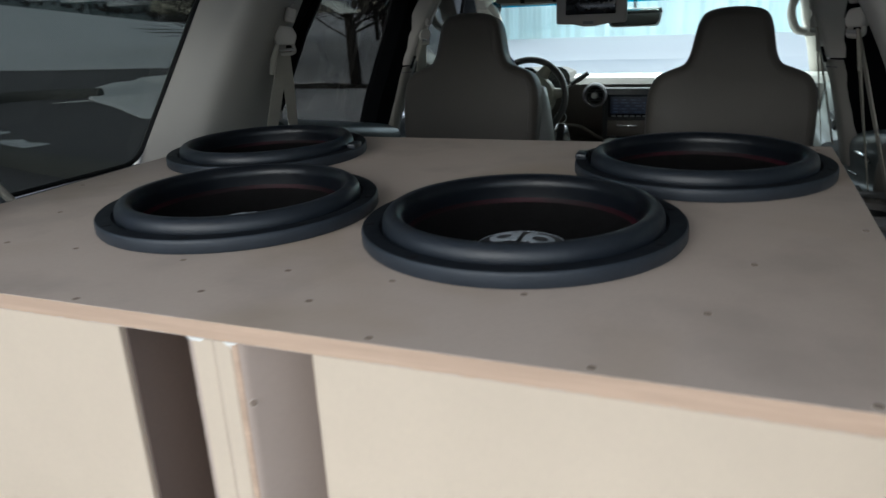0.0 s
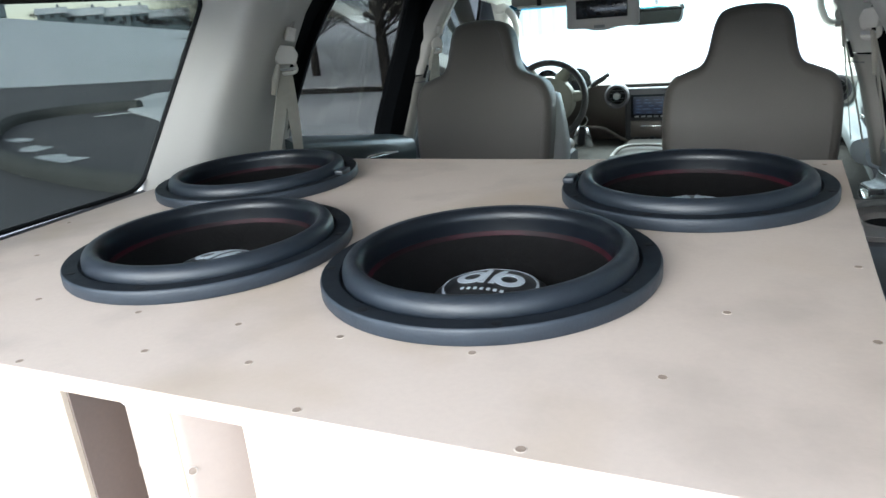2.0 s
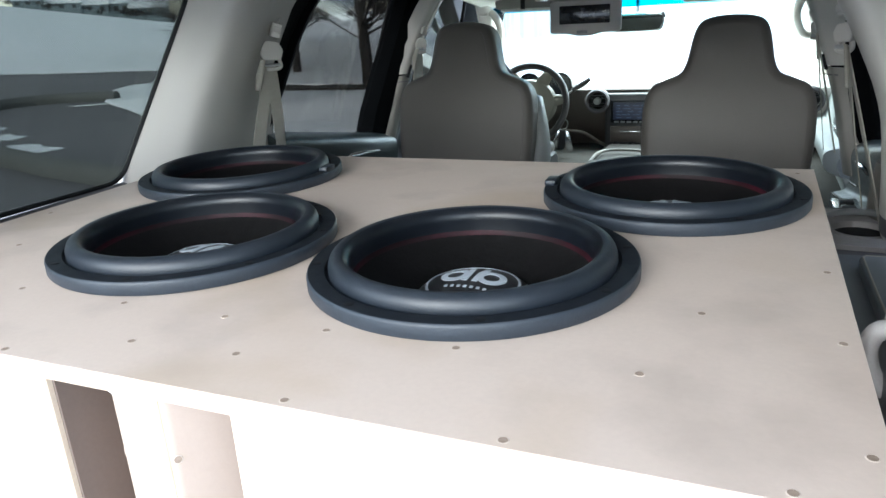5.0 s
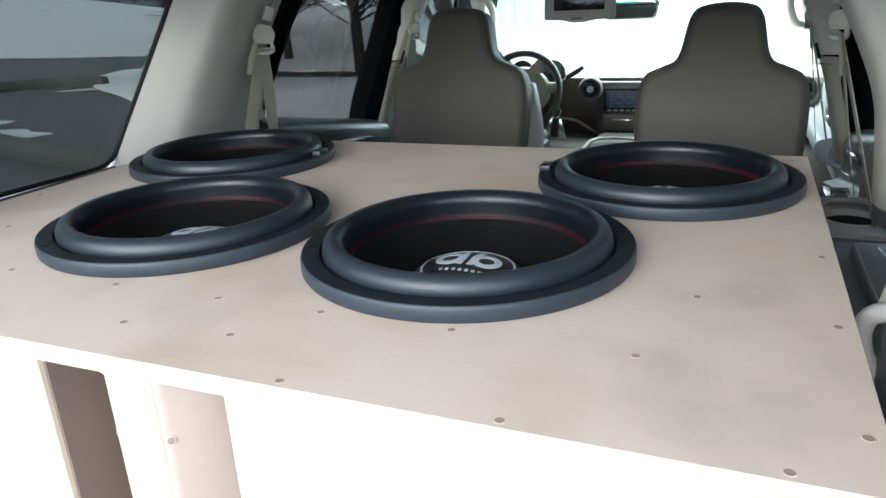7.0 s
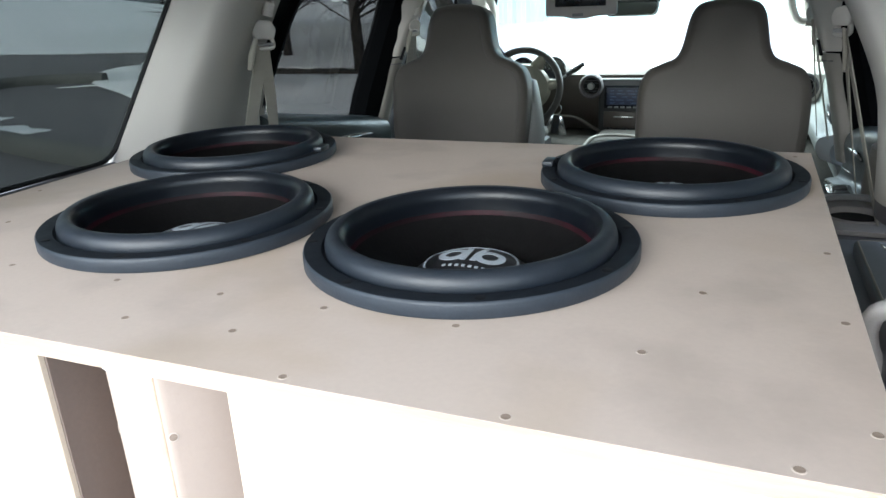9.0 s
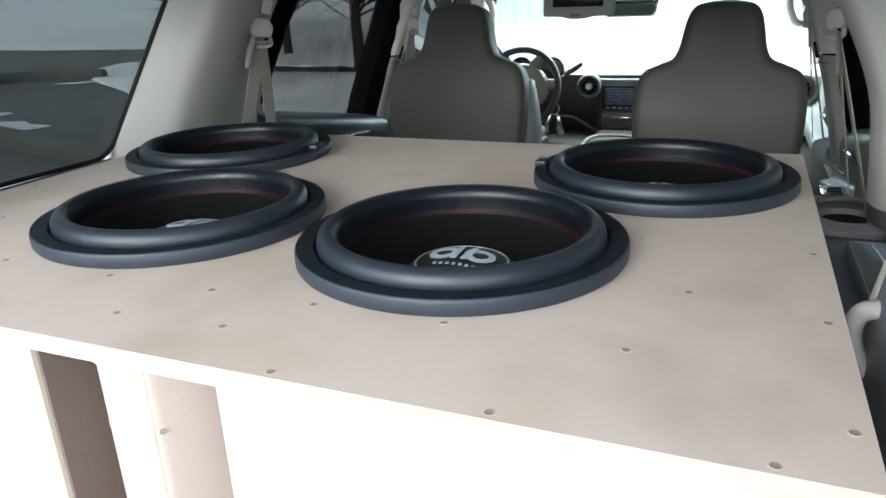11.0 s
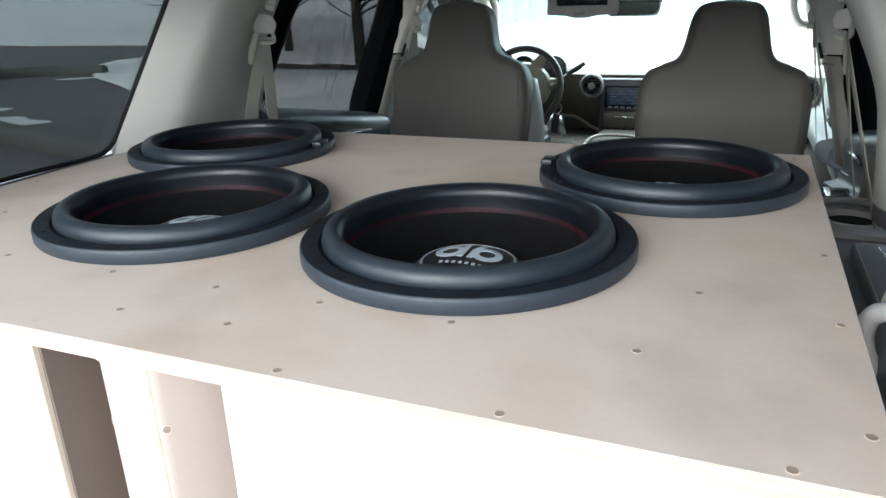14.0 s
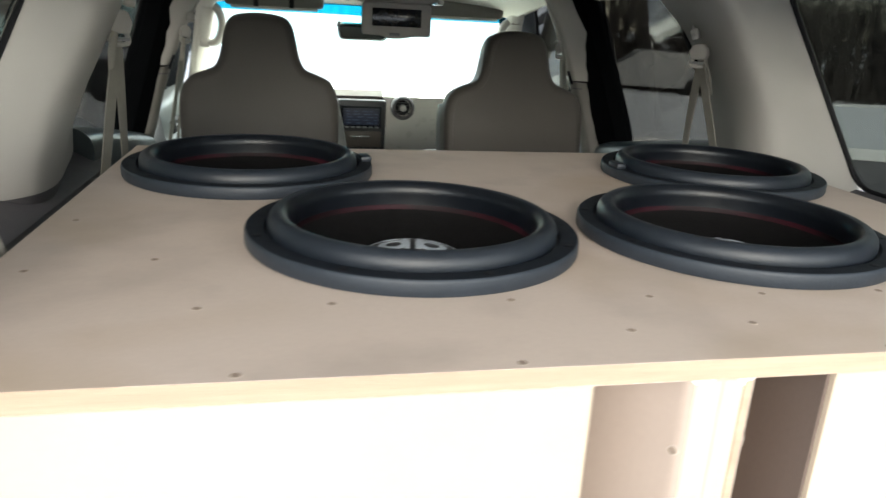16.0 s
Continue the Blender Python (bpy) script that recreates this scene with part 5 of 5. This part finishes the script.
def sub_box():
    root = thing("subwoofer_box", "large raw fibreboard loudspeaker box with open slot port", "speaker box")
    holes = [ring_pts(x, y, 0.168, 48) for x, y in SUBS]
    outer = [(LEFT, EDGE_Y), (RIGHT, EDGE_Y), (HALF, FAR_Y), (LEFT, FAR_Y)]
    top = part("top_board", disc_plate([outer] + holes, TOP - 0.0185, TOP), MDF, root, "smudged tan fibreboard top")
    rnd = random.Random(11)
    rows = []
    for k in range(241):
        x = LEFT + (RIGHT - LEFT) * k / 240
        a, c, d = (rnd.uniform(-1, 1) for _ in range(3))
        rows.append([(x, EDGE_Y + 0.0004, TOP - 0.0004), (x, EDGE_Y - 0.0003 + 0.0002 * a, TOP - 0.0006 - 0.0002 * c), (x, EDGE_Y - 0.0006 + 0.0003 * d, TOP - 0.009 + 0.0006 * a), (x, EDGE_Y - 0.0004 + 0.0003 * c, TOP - 0.0176 + 0.0005 * d)])
    part("sawn_edge", shell(rows, (0, 0.004, 0)), MDF_EDGE, top, "raw sawn board edge")
    for x0, x1 in ((LEFT + 0.002, -0.1075), (0.1125, RIGHT - 0.002)):
        part("front_board", block((x0, EDGE_Y + 0.001, FLOOR_Z), (x1, EDGE_Y + 0.0195, TOP - 0.0187), 0.001, 1), MDF_FRONT, root, "pale peach fibreboard front")
    for s in (-1, 1):
        part("side_board", block((s * (RIGHT - 0.002), EDGE_Y + 0.02, FLOOR_Z), (s * (RIGHT - 0.0205), FAR_Y - 0.02, TOP - 0.0187), 0.001, 1), MDF, root)
    part("back_board", block((-HALF + 0.002, FAR_Y - 0.0195, FLOOR_Z), (HALF - 0.002, FAR_Y - 0.001, TOP - 0.0187), 0.001, 1), MDF, root)
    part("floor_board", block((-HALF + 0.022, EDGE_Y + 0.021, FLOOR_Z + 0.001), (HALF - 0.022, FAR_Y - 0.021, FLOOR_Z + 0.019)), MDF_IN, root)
    # splayed port divider
    rows = []
    for z in (FLOOR_Z + 0.02, TOP - 0.019):
        row = []
        for s in (-1, 1):
            side = [(0.006 + s * (0.028 + w), EDGE_Y + 0.002 + d) for w, d in ((0, 0), (0.003, 0.002), (0.006, 0.006), (0.011, 0.014), (0.019, 0.027), (0.030, 0.045), (0.045, 0.070), (0.058, 0.092), (0.078, 0.118), (0.105, 0.145), (0.145, 0.175), (0.19, 0.195))]
            row += side[::-1] if s < 0 else side
        rows.append([(x, y, z) for x, y in row])
    # the divider carries the port's shade in its colour
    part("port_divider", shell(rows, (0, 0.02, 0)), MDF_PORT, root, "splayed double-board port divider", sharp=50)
    for s in (-1, 1):
        side = [(0.0025 + s * 0.1068, y) for y in (EDGE_Y + 0.0075, 0.06, 0.09, 0.117)]
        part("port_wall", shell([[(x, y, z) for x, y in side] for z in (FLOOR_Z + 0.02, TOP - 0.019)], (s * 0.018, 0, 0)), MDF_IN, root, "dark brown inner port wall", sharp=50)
        part("wall_end", block((0.0025 + s * 0.1055, 0.117, FLOOR_Z + 0.02), (0.0025 + s * 0.126, 0.123, TOP - 0.019), 0.003, 2), MDF_FRONT, root, "pale board end inside the port")
    for x0, x1 in ((-0.0185, 0.0055), (0.0065, 0.0255)):
        part("board_end", block((x0, EDGE_Y + 0.001, FLOOR_Z + 0.02), (x1, EDGE_Y + 0.0045, TOP - 0.0192), 0.001, 1), MDF_FRONT, root, "pale board end of the divider")
    part("board_skin", block((0.0262, EDGE_Y + 0.0006, FLOOR_Z + 0.02), (0.0332, EDGE_Y + 0.006, TOP - 0.0192), 0.001, 1), MDF_EDGE, root, "tan sawn edge of the divider")
    for x0, x1, d in ((-0.024, -0.002, 0.008), (0.018, 0.034, 0.008)):
        b = bmesh.new()
        tip = [b.verts.new(p) for p in ((x0, EDGE_Y, TOP - 0.0188), (x1, EDGE_Y, TOP - 0.0188), ((x0 + x1) / 2, EDGE_Y + 0.002, TOP - 0.0188 - d), ((x0 + x1) / 2, EDGE_Y + 0.03, TOP - 0.0188))]
        for f in ((0, 2, 1), (0, 1, 3), (1, 2, 3), (0, 3, 2)):
            b.faces.new([tip[i] for i in f])
        part("glue_fillet", b, GLUE, root, "white dried glue")
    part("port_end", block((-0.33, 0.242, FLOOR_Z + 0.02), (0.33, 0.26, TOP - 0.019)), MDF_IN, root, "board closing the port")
    ps = screw(0, 0, root)
    ps.matrix_local = pose(0.0388, 0.0268, 1.117, 90, 0, 48)
    ps = screw(0, 0, root)
    ps.matrix_local = pose(-0.0268, 0.0268, 1.113, 90, 0, -48)
    for x, y in SCREWS:
        screw(x, y, top)
    return root


SCREWS = [(-0.54, 0.03), (-0.38, 0.03), (-0.166, 0.03), (0.166, 0.03), (0.354, 0.03), (0.543, 0.03), (-0.051, 0.081), (0.072, 0.088)]
SCREWS += [(-0.422, 0.156), (-0.306, 0.159), (-0.138, 0.157), (0.004, 0.157), (0.129, 0.157), (0.268, 0.157), (0.433, 0.155)]
SCREWS += [(0.474, 0.293), (0.593, 0.258), (0.593, 0.084), (0.595, 0.439), (-0.593, 0.26), (-0.593, 0.085), (-0.595, 0.44), (-0.48, 0.29), (0.59, 0.92), (-0.59, 0.92)]
sub_box()


def subwoofer(at, turn, label, lug=None):
    root = thing("subwoofer", label, "subwoofer", "subwoofers", at=(at[0], at[1], TOP))
    root.rotation_euler.z = radians(turn)
    rim = part("gasket_ring", lathe([(0.160, 0.0005), (0.193, 0.0005), (0.1945, 0.003), (0.1945, 0.0150), (0.1938, 0.0172), (0.1925, 0.0182), (0.185, 0.0172), (0.160, 0.010)], 96, True), GASKET, root, "black rubber mounting ring, tinted blue for sky sheen")
    part("gasket_face", lathe([(0.1926, 0.0184), (0.188, 0.0187), (0.1735, 0.0180), (0.1695, 0.012), (0.162, 0.010)], 96), GASKET_TOP, rim, "ring face in a darkened copy of the gasket rubber")
    for k in range(8):
        a = 2 * math.pi * (k + 0.5) / 8
        h = part("bolt_hole", lathe([(0, 0.0003), (0.0048, 0.0005), (0.0056, 0.0003), (0.006, -0.001)], 12), BLACK, rim, "black bolt hole")
        h.location = (0.185 * math.cos(a), 0.184 * math.sin(a), 0.0185)
    roll = []
    for k in range(17):
        a = math.pi * (-0.10 + 1.14 * k / 16)
        roll.append((0.1565 + 0.0128 * math.cos(a), 0.0195 + 0.0162 * math.sin(a)))
    part("surround", lathe([(0.166, 0.008), (0.1685, 0.013)] + roll[:11], 96), RUBBER, root, "thick rolled rubber surround", sharp=70)
    # same roll past its crest, shade put into the colour
    part("inner_roll", lathe(roll[10:] + [(0.1440, 0.010), (0.1436, 0.004)], 96), INNER, root, "inner half of the roll, darkened for its shade", sharp=70)
    part("stitch_ring", lathe([(0.1438, 0.005), (0.1428, 0.001), (0.1412, -0.002)], 96), STITCH, root, "dark red stitched ring")
    part("cone", lathe([(0.1430, 0.0), (0.1385, -0.005), (0.125, -0.014), (0.10, -0.028), (0.08, -0.040), (0.06, -0.047), (0, -0.050)], 72), CONE, root, "matt black paper cone")
    cap = part("dust_cap", lathe([(0.074, -0.046), (0.072, -0.035), (0.068, -0.028), (0.055, -0.0195), (0.038, -0.0130), (0.02, -0.0100), (0, -0.009)], 48), CAP, root, "domed black dust cap")
    if lug is not None:
        a = radians(lug - turn)
        o = part("rim_lug", block((-0.008, -0.018, 0.0), (0.010, 0.018, 0.010), 0.003, 2), RUBBER, rim, "raised rubber lug")
        o.matrix_local = pose(0.184 * math.cos(a), 0.184 * math.sin(a), 0.0172, 0, 0, lug - turn)

    def on_cap(x, y, lift=0.0012):
        r = math.hypot(x, y)
        return (x, y, -0.009 - 0.0061 * (r / 0.045) ** 2 - 0.0018 * (r / 0.060) ** 6 + lift)

    def ribbon(line, w):
        b = bmesh.new()
        rows = []
        for i, p in enumerate(line):
            d = (Vector(line[min(i + 1, len(line) - 1)]) - Vector(line[max(i - 1, 0)])).normalized()
            s = Vector((-d.y, d.x)) * w / 2
            rows.append([on_cap(p[0] + s.x, p[1] + s.y), on_cap(p[0], p[1]), on_cap(p[0] - s.x, p[1] - s.y)])
        return shell(rows, (0, 0, -0.0008))

    part("badge_ring", ribbon([(0.056 * math.cos(2 * math.pi * k / 48), 0.056 * math.sin(2 * math.pi * k / 48)) for k in range(49)], 0.003), WHITE_INK, cap, "thin white ring mark")
    for s in (-1, 1):
        loop = [(s * (0.023 + 0.0140 * math.cos(a)), 0.004 + 0.0150 * math.sin(a)) for a in [2 * math.pi * k / 24 for k in range(25)]]
        part("badge_loop", ribbon(loop, 0.0085), WHITE_INK, cap, "white loop mark")
        part("badge_stem", ribbon([(s * 0.0065, -0.013), (s * 0.0065, 0.01), (s * 0.010, 0.034)], 0.0070), WHITE_INK, cap, "white stem mark")
    for k in range(7):
        x = -0.024 + 0.008 * k
        part("badge_bar", ribbon([(x - 0.002, -0.027), (x + 0.002, -0.027)], 0.004), WHITE_INK, cap, "small white bar mark")
    return root


subwoofer(SUBS[0], -8, "black rubber-rimmed subwoofer facing up in the fibreboard")
subwoofer(SUBS[1], 0, "black rubber-rimmed subwoofer with white round badge, facing up")
subwoofer(SUBS[2], 20, "black rubber-rimmed subwoofer beside the window pillar", 5)
subwoofer(SUBS[3], 10, "black rubber-rimmed subwoofer near the front seats", 182)
